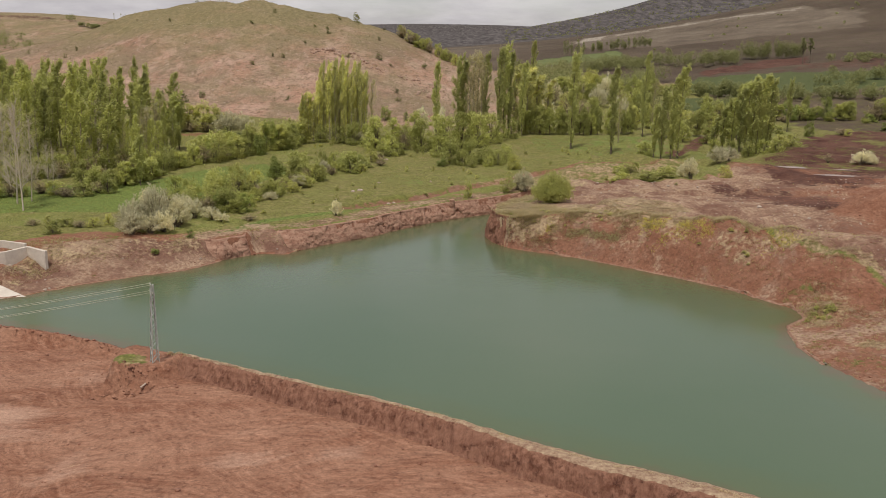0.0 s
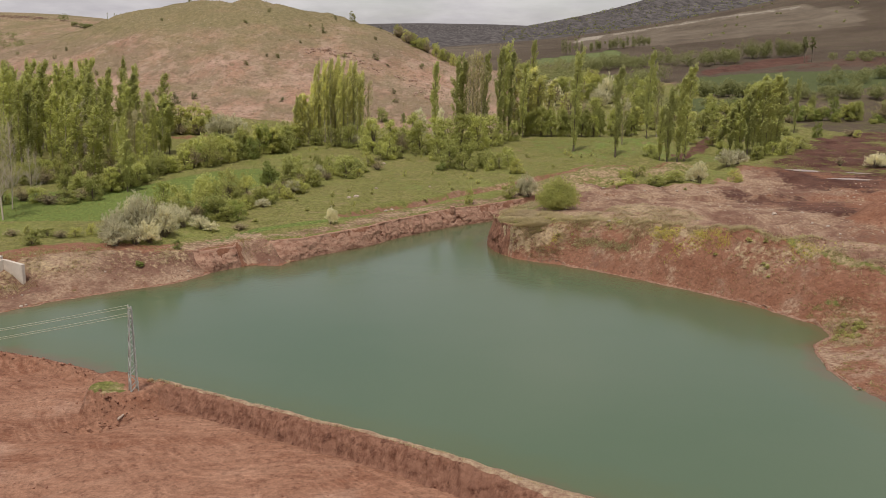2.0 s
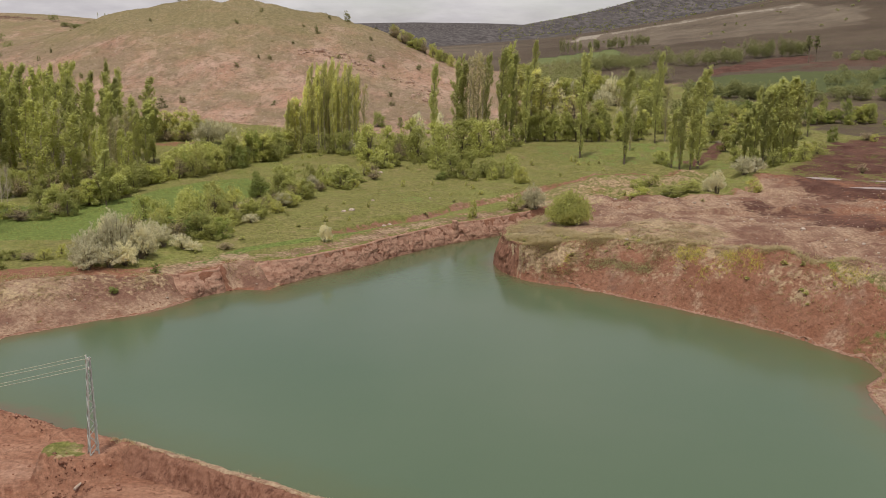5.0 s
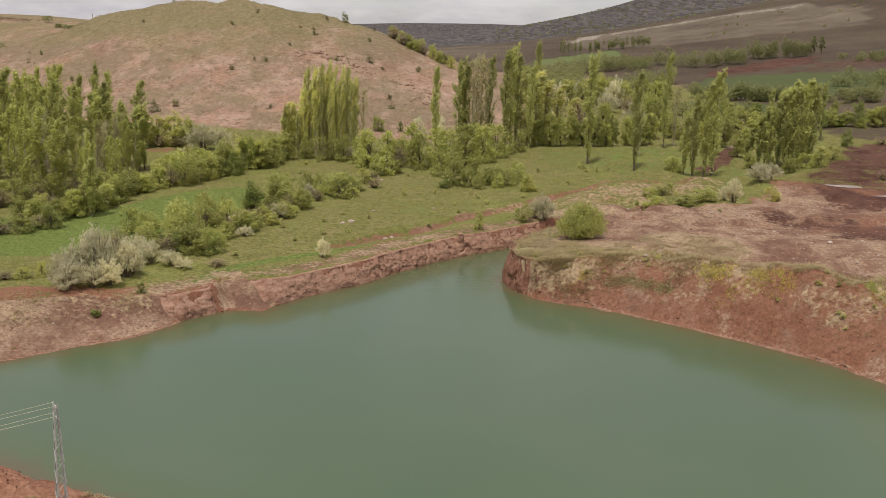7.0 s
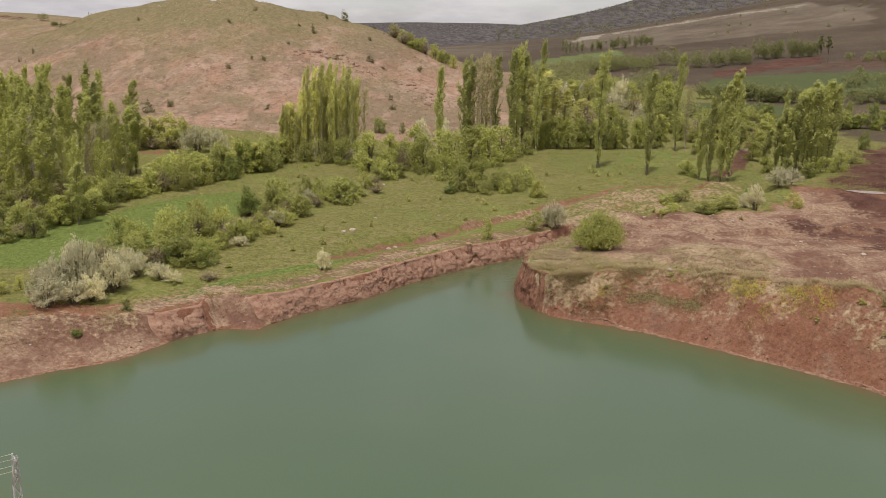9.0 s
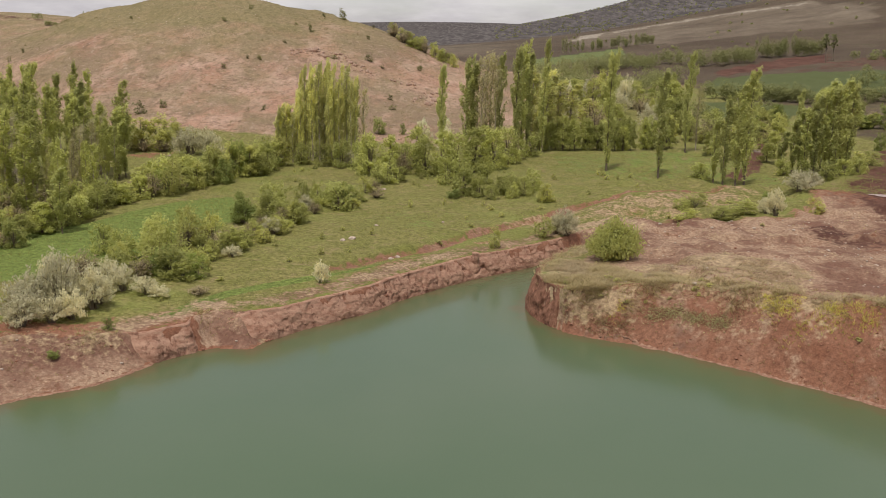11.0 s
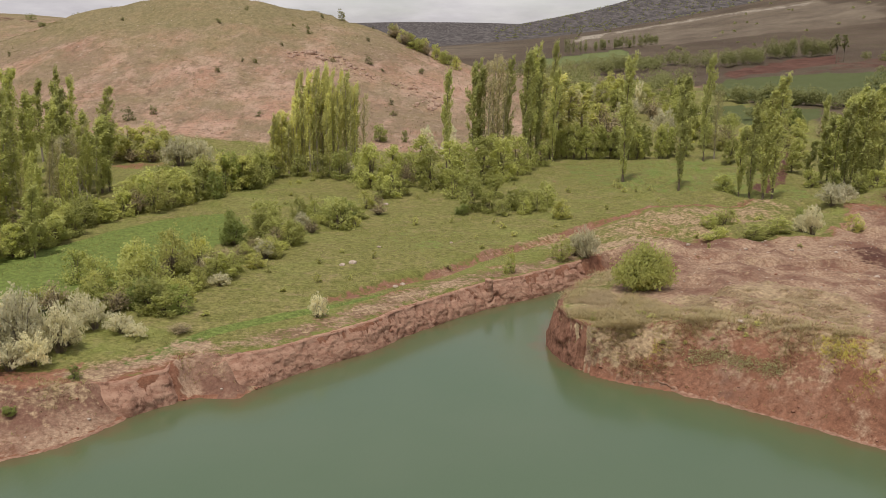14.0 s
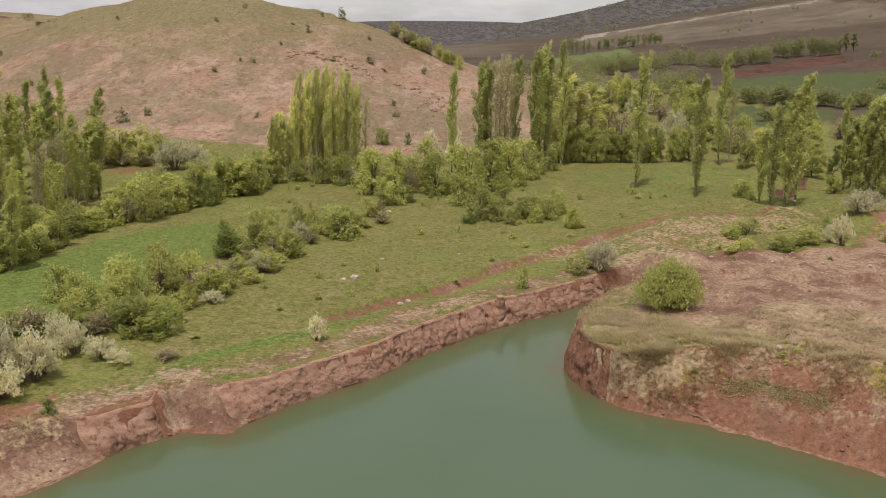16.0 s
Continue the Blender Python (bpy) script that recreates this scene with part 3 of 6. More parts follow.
def spread(start, dense_a, dense_b, end, step, growth):
    """Grid lines: evenly dense between two places, ever wider apart outside them."""
    mid = list(np.arange(dense_a, dense_b, step))
    for goal, sign in ((end, 1), (start, -1)):
        v, s = (mid[-1] if sign > 0 else mid[0]), step
        out = []
        while (v - goal) * sign < 0:
            s = min(s * growth, 160)
            v += sign * s
            out.append(v)
        mid = mid + out if sign > 0 else out[::-1] + mid
    return np.array(mid)


# ---------------------------------------------------------------- ground
gx = spread(-3300, -56, 56, 3300, 0.46, 1.045)
gy = spread(-500, 58, 184, 4700, 0.46, 1.022)
gy = np.r_[[-500, -300, -150, -60, -10, 15, 28, 36], gy[gy > 40]]
X, Y = np.meshgrid(gx, gy)
Z = ground_height(X, Y)
d_, _, s_ = shore_distance(X, Y)
Z = Z - 0.30 * (s_ == 2) * smooth(-25, -23, X) * smooth(0.0, 0.4, d_) * smooth(1.7, 1.0, d_ - dike_width(X, Y))      # under the dike's own faces
rows, cols = Z.shape
idx = np.arange(rows * cols).reshape(rows, cols)
quads = np.stack([idx[:-1, :-1], idx[:-1, 1:], idx[1:, 1:], idx[1:, :-1]], -1).reshape(-1, 4)
ground_mesh = mesh_from("ground", np.stack([X, Y, Z], -1).reshape(-1, 3), quads)
xs, ys, zs = X.ravel(), Y.ravel(), Z.ravel()
D, W, SIDE = shore_distance(xs, ys)



def within(poly, x, y, soft=0.0):
    """1 inside the outline in plan, 0 outside it."""
    hit = np.zeros(x.shape, bool)
    for (ax, ay), (bx, by) in zip(poly, poly[1:] + poly[:1]):
        hit ^= ((ay > y) != (by > y)) & (x < (bx - ax) * (y - ay) / (by - ay + 1e-9) + ax)
    return hit * 1.0


def along(line, x, y):
    """Distance to a line of points in plan."""
    best = np.full(x.shape, 1e9)
    for (ax, ay), (bx, by) in zip(line[:-1], line[1:]):
        ex, ey = bx - ax, by - ay
        u = np.clip(((x - ax) * ex + (y - ay) * ey) / (ex * ex + ey * ey), 0, 1)
        best = np.minimum(best, np.hypot(x - ax - u * ex, y - ay - u * ey))
    return best


def soft_within(poly, x, y, r):
    """As within, with a border that fades over about r metres."""
    return sum(within(poly, x + r * math.cos(2.4 * k) * math.sqrt((k + 0.5) / 12), y + r * math.sin(2.4 * k) * math.sqrt((k + 0.5) / 12)) for k in range(12)) / 12


wob = 1.6 * fbm(xs, ys, 9, 3, 0.5, 21)
xw, yw = xs + 2.0 * fbm(xs, ys, 12, 3, 0.55, 22), ys + 2.0 * fbm(xs, ys, 12, 3, 0.55, 23)
R_ = D / W
far_side, right_side, near_side = SIDE == 0, SIDE == 1, SIDE == 2
PLAIN = [(9, 144), (13, 158), (21, 172), (23, 183), (34, 187), (48, 187), (57, 197), (62, 214), (92, 196), (150, 200), (150, 90), (42, 106), (28, 124)]
plain_r = soft_within(PLAIN, xw, yw, 3.0) * smooth(0.9, 1.2, R_) * (SIDE != 2)
soil = np.where(near_side, 1.0, 0.0)
soil = np.maximum(soil, np.where(far_side & (W > 4), 0.72, 0.9) * smooth(1.15, 0.85, R_ + 0.1 * wob) * (D > 0))
soil = np.maximum(soil, 0.80 * plain_r)
soil = np.maximum(soil, 0.47 * far_side * (xs < 12) * smooth(5.5, 3.5, D - W + wob) * (D > W))              # bare shoulder above the cliff
soil = np.maximum(soil, 0.66 * far_side * (xs < -38) * smooth(9, 4, D - W + 2 * wob) * (D > W))
RED_STRIP = [(-19, 158), (-12, 167), (-5, 173), (2, 183), (11, 191), (21, 203), (35, 210), (47, 214)]
soil = np.maximum(soil, (0.57 + 0.06 * smooth(0, 12, xs)) * smooth(1.5, 0.4, along(RED_STRIP, xs + 0.3 * wob, ys)))
soil = np.maximum(soil, 0.46 * within([(6, 187), (18, 200), (36, 208), (50, 216), (52, 207), (40, 196), (34, 187), (23, 183), (17, 184)], xw, yw))
soil = np.maximum(soil, 0.58 * bell(xw, yw, 27, 192, 5, 5) + 0.40 * bell(xw, yw, 24, 204, 10, 3))
soil = np.maximum(soil, 0.55 * bell(xw, yw, -66, 246, 10, 5))
soil = np.maximum(soil, 0.44 * smooth(1.0, 0.3, np.minimum(along([(16.6, 236), (23.5, 232.5), (30, 225.8), (35, 221.5)], xs, ys), along([(22, 246), (53, 238)], xs, ys)) + 0.15 * wob))
BENCH = [(-62, 126.5), (-52, 127.5), (-45, 129.5), (-40, 132), (-34.5, 134.5), (-30, 139)]
soil = np.maximum(soil, 0.66 * smooth(2.2, 0.8, along(BENCH, xs + 0.5 * wob, ys + 0.3 * wob)))
soil = np.where((D < 0) | (ys < 50), 1.0, soil)
lush = 0.78 * within([(-90, 146), (-60, 150), (-47, 150), (-40, 172), (-33, 192), (-40, 203), (-50, 198), (-58, 182), (-90, 168)], xw, yw) + 0.12
GREEN_EDGE = [(-48, 131), (-38, 133), (-34.5, 136.5), (-31.5, 141), (-26.5, 148), (-21, 153), (-14, 160), (-4, 168)]
lush = np.maximum(lush, 0.95 * smooth(1.5, 0.5, along(GREEN_EDGE, xs + 0.5 * wob, ys)) * smooth(0, -22, xs))
lush = np.maximum(lush, 0.44 * within([(20, 232), (60, 214), (60, 246), (52, 266), (20, 262)], xw, yw))
lush = np.maximum(lush, 0.40 * bell(xw, yw, -8, 186, 22, 14))
straw = 0.22 * plain_r
straw = np.maximum(straw, 0.50 * far_side * (W > 4) * bell(R_, R_ * 0, 0.75, 0, 0.45, 1) * (D > 0))
straw = np.maximum(straw, 0.56 * right_side * smooth(1.35, 0.6, np.hypot((xs - 13) / 7.5, (ys - 146) / 9.5)) * smooth(0.15, 0.5, R_ + 0.2 * wob))
straw = np.maximum(straw, 0.48 * right_side * (R_ > 0.35) * (R_ < 1.2) * smooth(0.05, 0.4, fbm(xs, ys, 4.5, 4, 0.65, 33)))
straw = np.maximum(straw, 0.52 * right_side * np.exp(-(((D - W - 1.2 + wob) / 2.0) ** 2)) * (ys > 112))
straw = np.maximum(straw, 0.56 * within([(18, 152), (30, 158), (38, 150), (36, 143), (24, 146)], xw, yw))
straw = np.maximum(straw, 0.58 * near_side * (xs > -27) * (D > 0) * smooth(-0.3, 0.2, dike_width(xs, ys) - 0.4 - D))
straw = np.maximum(straw, 0.45 * far_side * (W < 4) * np.exp(-(((D - W - 2.2) / 3.0) ** 2)))
straw = np.maximum(straw, (0.26 + 0.12 * fbm(xs, ys, 6, 3, 0.6, 39)) * right_side * smooth(0.15, 0.4, R_) * (R_ < 1.2))
straw = np.maximum(straw, 0.56 * right_side * (ys < 112) * np.exp(-(((D - 3) / 3.0) ** 2)) * smooth(98, 103, ys))
straw = np.maximum(straw, 0.50 * within([(13, 182), (6, 187), (18, 200), (36, 208), (50, 216), (52, 207), (40, 196), (34, 187), (23, 183)], xw, yw))
NOSE = [(8.6, 155), (13.6, 158), (17, 152), (18, 145), (15, 143), (16.8, 140), (13.8, 140), (10.4, 141.4), (7.6, 145)]
CREST = [(16, 151), (19.5, 149), (24, 147), (30, 138), (36, 133), (44, 128), (46, 124), (38, 127.5), (33, 130), (28, 133), (25, 136), (22, 139.3), (17.5, 143)]
nose_grass = soft_within(NOSE, xw, yw, 1.2) * right_side
crest_grass = soft_within(CREST, xw, yw, 1.6) * right_side
straw = np.maximum(straw, 0.72 * nose_grass)
straw = np.maximum(straw, 0.62 * crest_grass)
straw = np.maximum(straw, 0.60 * bell(xw, yw, -22.6, 139.6, 2.0, 2.6) * far_side)
heap = smooth(12.5, 10.5, np.hypot(xs - 73, (ys - 149) * 1.15) + wob)
plain_r = plain_r * (1 - 0.8 * heap)
soil = np.maximum(soil, heap)
straw = straw * (1 - 0.7 * heap)
green_mound = smooth(0.35, 0.75, bell(xs, ys, -29.7, 84.6, 2.3, 1.9) + 0.30 * fbm(xs, ys, 1.5, 3, 0.6, 46))
soil, straw = soil - 0.62 * green_mound * soil, straw + 0.42 * green_mound
soil = np.where(right_side & (ys < 112) & (D < 6) & (xs < 44), soil * 0.75, soil)
hill = smooth(258, 282, yw + 0.10 * xw) * smooth(30, 10, xw - 0.05 * (yw - 260))
hill = np.clip(hill + smooth(420, 520, ys), 0, 1)
hill_turf = smooth(24, 44, zs + 5 * fbm(xs, ys, 40, 4, 0.55, 24)) * (ys < 620) + 0.55 * smooth(520, 900, ys) + 0.22
lush = np.where(hill > 0.5, np.clip(hill_turf, 0, 1), lush)
MUD = [(68, 219), (86, 253), (107, 282), (127, 290), (150, 262), (96, 190), (78, 182), (66, 181), (60, 200)]
PLOUGH = [(136, 537), (127, 506), (150, 511), (196, 540), (217, 594), (191, 583), (161, 560)]
PLOUGH_FAR = [(163, 500), (230, 508), (262, 590), (228, 570), (203, 547)]
xm, ym = xs + 9 * fbm(xs, ys, 22, 4, 0.6, 27), ys + 9 * fbm(xs, ys, 22, 4, 0.6, 28)
mud = (0.62 + 0.3 * fbm(xs, ys, 14, 3, 0.6, 29)) * soft_within(MUD, xm, ym, 7.0) + (0.60 + 0.25 * fbm(xs, ys, 9, 3, 0.6, 38)) * bell(xm, ym, 60, 166, 15, 17)
mud = np.maximum(mud, 0.80 * smooth(2.6, 1.2, along([(52, 226), (58, 235), (66, 254), (74, 273), (79, 286), (80, 299)], xs + 0.5 * wob, ys)))
mud = np.maximum(mud, 0.66 * within(PLOUGH, xs, ys))
mud = np.maximum(mud, 0.50 * within(PLOUGH_FAR, xs, ys))
mud = np.maximum(mud, 0.58 * bell(xs, ys, -350, 795, 60, 22))
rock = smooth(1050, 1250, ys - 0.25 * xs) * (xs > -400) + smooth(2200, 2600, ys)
brown = smooth(20, 70, xs - 0.06 * ys) * smooth(455, 505, ys + 4 * wob) + smooth(560, 640, ys) * smooth(-230, -130, xs + 15 * wob)
brown = np.maximum(brown, 0.58 * smooth(92, 112, xs + 4 * wob) * smooth(262, 285, ys + 3 * wob) * (ys < 500))
# full value gets the green painted as sunlit, lower ones the cloud-darkened green
field = 0.72 * within([(112, 470), (126, 496), (150, 500), (192, 490), (240, 500), (215, 430), (163, 400), (128, 392), (104, 424)], xs, ys) + within([(62, 718), (94, 745), (130, 765), (121, 690), (85, 674), (55, 646)], xs, ys)
field = field + 0.62 * within([(94, 403), (124, 377), (114, 353), (88, 320), (84, 363)], xw, yw)
TAN = [(110, 937), (145, 965), (206, 953), (257, 950), (307, 918), (352, 841), (310, 745), (207, 748), (150, 760), (110, 800)]
chalk = 0.42 * within(TAN, xs + 12 * fbm(xs, ys, 60, 4, 0.6, 36), ys + 12 * fbm(xs, ys, 60, 4, 0.6, 37))
chalk = np.maximum(chalk, 0.92 * within([(104, 880), (132, 985), (158, 985), (140, 925)], xs + 2 * wob, ys))
chalk = np.maximum(chalk, 0.88 * smooth(24, 8, along([(165, 963), (194, 968), (220, 963), (251, 954), (280, 944), (313, 915)], xs, ys) + 2.5 * wob))
# far hills paled with the tan colour in place of haze
chalk = np.maximum(chalk, 0.36 * smooth(2000, 2500, ys))
chalk = np.maximum(chalk, 0.34 * bell(xs, ys, 10, 900, 110, 260))
color_layer(ground_mesh, "cover", np.clip(np.stack([soil, lush, straw], -1), 0, 1))
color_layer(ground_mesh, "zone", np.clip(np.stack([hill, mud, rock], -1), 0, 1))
scraped = (near_side | (ys < 50)) * 1.0
pale = 0.7 * bell(xw, yw, -33.2, 84.8, 3.2, 2.4) + 1.0 * bell(xw, yw, -37.5, 75, 4.5, 4) + 0.7 * bell(xw, yw, -16, 67, 3.2, 2) + 0.7 * bell(xw, yw, -8, 67.5, 2.6, 1.6) + 0.6 * bell(xw, yw, -29.8, 65.8, 2, 3)
crust = np.maximum((0.74 - 0.20 * smooth(46, 72, xs) + 0.3 * fbm(xs, ys, 14, 3, 0.5, 34)) * plain_r, (0.68 + 0.25 * fbm(xs, ys, 8, 3, 0.6, 35)) * far_side * (W > 2.6) * (R_ < 1.0) * (D > 0.2))
crust = np.maximum(crust, 0.60 * far_side * (W < 4) * np.exp(-(((D - W - 2.0) / 3.2) ** 2)))
crust = np.maximum(crust, 0.45 * smooth(2.0, 0.4, along(RED_STRIP, xs, ys)))
crust = np.maximum(crust, (0.44 + 0.35 * fbm(xs, ys, 5, 4, 0.6, 45)) * right_side * (R_ < 1.1) * (D > 0))
color_layer(ground_mesh, "crust", np.clip(np.stack([crust, scraped, pale], -1), 0, 1))
color_layer(ground_mesh, "fields", np.clip(np.stack([brown, field, chalk], -1), 0, 1))
ground_mesh.polygons.foreach_set("use_smooth", np.ones(len(ground_mesh.polygons), bool))
tagged(part("ground", ground_mesh, M_GROUND), "red earth banks, green valley meadow and dry stony hills", "ground", kind="structure")

# ---------------------------------------------------------------- water
wx, wy = np.arange(-132, 84, 1.0), np.arange(26, 186, 1.0)
WX, WY = np.meshgrid(wx, wy)
wd, _, wside = shore_distance(WX, WY)
keep = wd < np.where(wside == 2, 1.2, 2.6)
ids = np.full(WX.shape, -1)
ids[keep] = np.arange(keep.sum())
wq = np.stack([ids[:-1, :-1], ids[:-1, 1:], ids[1:, 1:], ids[1:, :-1]], -1).reshape(-1, 4)
wq = wq[(wq >= 0).all(1)]
water_mesh = mesh_from("water", np.stack([WX[keep], WY[keep], np.zeros(keep.sum())], -1), wq)
depth = np.clip(-wd[keep] / 9.0, 0, 1)
color_layer(water_mesh, "depth", np.stack([depth] * 3, -1))
tagged(part("water", water_mesh, M_WATER), "murky green reservoir water with fine ripples", "water", kind="structure")


# ---------------------------------------------------------------- eroded bank faces
def bank_face(first, last, fade=2.2):
    """A steep broken bank along part of the waterline: beds, blocks and hollows, from below the water up to the turf."""
    line = SHORE[first:last + 1]
    seg = np.hypot(*np.diff(line[:, :2], axis=0).T)
    s_at = np.r_[0, np.cumsum(seg)]
    s = np.arange(0, s_at[-1], 0.16)
    px, py, pw = (np.interp(s, s_at, line[:, k]) for k in range(3))
    for k in range(3):
        px, py = np.convolve(np.pad(px, 8, "edge"), np.ones(17) / 17, "valid"), np.convolve(np.pad(py, 8, "edge"), np.ones(17) / 17, "valid")
    tx, ty = np.gradient(px), np.gradient(py)
    ln = np.hypot(tx, ty)
    nx, ny = ty / ln, -tx / ln
    test = shore_distance(px + nx, py + ny)[0]
    flip = np.where(test.mean() < 0, -1, 1)
    nx, ny = nx * flip, ny * flip
    top_d = 0.78 * pw + 0.35 + 0.30 * fbm(s, s * 0, 2.5, 3, 0.6, 41)
    top_z = ground_height(px + nx * (top_d + 0.4), py + ny * (top_d + 0.4)) + 0.02
    ends = smooth(0, fade, s) * smooth(0, 2.2, s[-1] - s)
    rows_n, verts = 30, []
    for v in np.linspace(-0.12, 1, rows_n - 1):
        vv = max(v, 0)
        z = top_z * v
        block = fbm(s + 0.6 * fbm(s, z, 1.5, 2, 0.5, 42), z * 1.5, 1.7, 4, 0.62, 43)
        crack = np.abs(fbm(s, z * 0.5, 2.3, 3, 0.6, 47))
        step = np.round(block * 3.5) / 3.5 * 0.75 + block * 0.35 + 0.7 * smooth(0.10, 0.0, crack)
        d = -0.30 + (top_d + 0.10) * vv ** 1.6 * 0.85 + step * 0.33 * (0.2 + math.sin(math.pi * min(1, vv * 0.85 + 0.1)))
        d = d - 0.22 * smooth(0.88, 1.0, vv) * (0.6 + fbm(s, s * 0, 1.3, 3, 0.6, 48)) + 1.6 * (1 - ends)
        verts.append(np.stack([px + nx * d, py + ny * d, z + 0.06 * block], -1))
    d = np.maximum(top_d + 0.35, d + 0.25)
    x, y = px + nx * d, py + ny * d
    verts.append(np.stack([x, y, ground_height(x, y) - 0.05], -1))
    n = len(s)
    ids_ = np.arange(rows_n * n).reshape(rows_n, n)
    q = np.stack([ids_[:-1, :-1], ids_[:-1, 1:], ids_[1:, 1:], ids_[1:, :-1]], -1).reshape(-1, 4)
    if flip < 0:
        q = q[:, ::-1]
    return mesh_from("bank_face", np.concatenate(verts), q)


for first, last, fade in ((8, 11, 2.2), (12, 22, 5.0)):
    tagged(part("bank_face", bank_face(first, last, fade), M_CLIFF), "steep layered red earth bank eroded by the water", "bank", kind="structure")
tagged(part("bank_face", bank_face(N_FAR + 2, N_FAR + 6), M_DAMP), "steep layered red earth bank eroded by the water", "bank", kind="structure")


def dike_face():
    """The cut earth face of the dike: crumbling, grooved by the digger's bucket, from the grass edge down to the scraped plain."""
    line = SHORE[N_FAR + N_RIGHT + 1:N_FAR + N_RIGHT + 13]
    s_at = np.r_[0, np.cumsum(np.hypot(*np.diff(line[:, :2], axis=0).T))]
    s = np.arange(0, s_at[-1], 0.14)
    px, py = np.interp(s, s_at, line[:, 0]), np.interp(s, s_at, line[:, 1])
    for k in range(3):
        px, py = np.convolve(np.pad(px, 12, "edge"), np.ones(25) / 25, "valid"), np.convolve(np.pad(py, 12, "edge"), np.ones(25) / 25, "valid")
    tx, ty = np.gradient(px), np.gradient(py)
    ln = np.hypot(tx, ty)
    nx, ny = ty / ln, -tx / ln
    if shore_distance(px + nx, py + ny)[0].mean() < 0:
        nx, ny = -nx, -ny
    back = dike_width(px + nx * 2, py + ny * 2)
    edge = back - 0.10 + 0.18 * fbm(s, s * 0, 1.1, 3, 0.6, 61)
    zt = ground_height(px + nx * 0.8 * back, py + ny * 0.8 * back) + 0.04
    zb = ground_height(px + nx * (back + 1.7), py + ny * (back + 1.7))
    rows_n, verts = 16, []
    for v in np.linspace(0, 1, rows_n):
        groove = fbm(s + 0.9 * v, s * 0 + v * 0.4, 0.75, 3, 0.65, 62) * 0.50 + 0.16 * fbm(s, s * 0 + v * 5, 0.7, 3, 0.6, 63)
        slump = 0.75 * fbm(s, s * 0, 5.5, 3, 0.6, 66) * v
        d = edge + (0.20 + 1.15 * v ** 0.8) + slump + groove * math.sin(math.pi * min(1, 0.15 + 0.8 * v)) * 1.0
        if v == 0:
            d = edge - 0.15
        z = zt + (zb - 0.10 - zt) * v ** 1.15
        verts.append(np.stack([px + nx * d, py + ny * d, z], -1))
    verts.append(np.stack([px + nx * (edge + 2.2), py + ny * (edge + 2.2), ground_height(px + nx * (edge + 2.2), py + ny * (edge + 2.2)) - 0.08], -1))
    n = len(s)
    ids_ = np.arange((rows_n + 1) * n).reshape(rows_n + 1, n)
    q = np.stack([ids_[:-1, :-1], ids_[:-1, 1:], ids_[1:, 1:], ids_[1:, :-1]], -1).reshape(-1, 4)
    return mesh_from("dike_face", np.concatenate(verts), q)


tagged(part("dike_face", dike_face(), M_DAMP), "freshly cut damp earth face of the low dike", "bank", kind="structure")


def dike_top():
    """The dike's narrow top, from under the water over its rounded crest to the cut edge."""
    line = SHORE[N_FAR + N_RIGHT + 1:N_FAR + N_RIGHT + 13]
    s_at = np.r_[0, np.cumsum(np.hypot(*np.diff(line[:, :2], axis=0).T))]
    s = np.arange(0, s_at[-1], 0.14)
    px, py = np.interp(s, s_at, line[:, 0]), np.interp(s, s_at, line[:, 1])
    for k in range(3):
        px, py = np.convolve(np.pad(px, 12, "edge"), np.ones(25) / 25, "valid"), np.convolve(np.pad(py, 12, "edge"), np.ones(25) / 25, "valid")
    tx, ty = np.gradient(px), np.gradient(py)
    ln = np.hypot(tx, ty)
    nx, ny = ty / ln, -tx / ln
    if shore_distance(px + nx, py + ny)[0].mean() < 0:
        nx, ny = -nx, -ny
    back = dike_width(px + nx * 2, py + ny * 2)
    edge = back - 0.10 + 0.18 * fbm(s, s * 0, 1.1, 3, 0.6, 61)
    zt = ground_height(px + nx * 0.8 * back, py + ny * 0.8 * back) + 0.06
    verts = []
    for f, h in ((-0.5, -0.35), (-0.2, -0.1), (0.05, 0.18), (0.25, 0.52), (0.45, 0.82), (0.65, 0.96), (0.85, 1.0), (1.0, 0.99), (1.06, 0.90)):
        d = edge * f + 0.14 * fbm(s, s * 0 + f, 1.2, 3, 0.6, 65)
        z = (zt + 0.06) * h + 0.09 * fbm(s, s * 0 + 3 * f, 0.8, 3, 0.6, 64)
        verts.append(np.stack([px + nx * d, py + ny * d, z], -1))
    n = len(s)
    ids_ = np.arange(len(verts) * n).reshape(len(verts), n)
    q = np.stack([ids_[:-1, :-1], ids_[:-1, 1:], ids_[1:, 1:], ids_[1:, :-1]], -1).reshape(-1, 4)
    return mesh_from("dike_top", np.concatenate(verts), q)


tagged(part("dike_top", dike_top(), M_STRAW_EARTH), "narrow top of the earth dike strewn with dry grass", "bank", kind="structure")


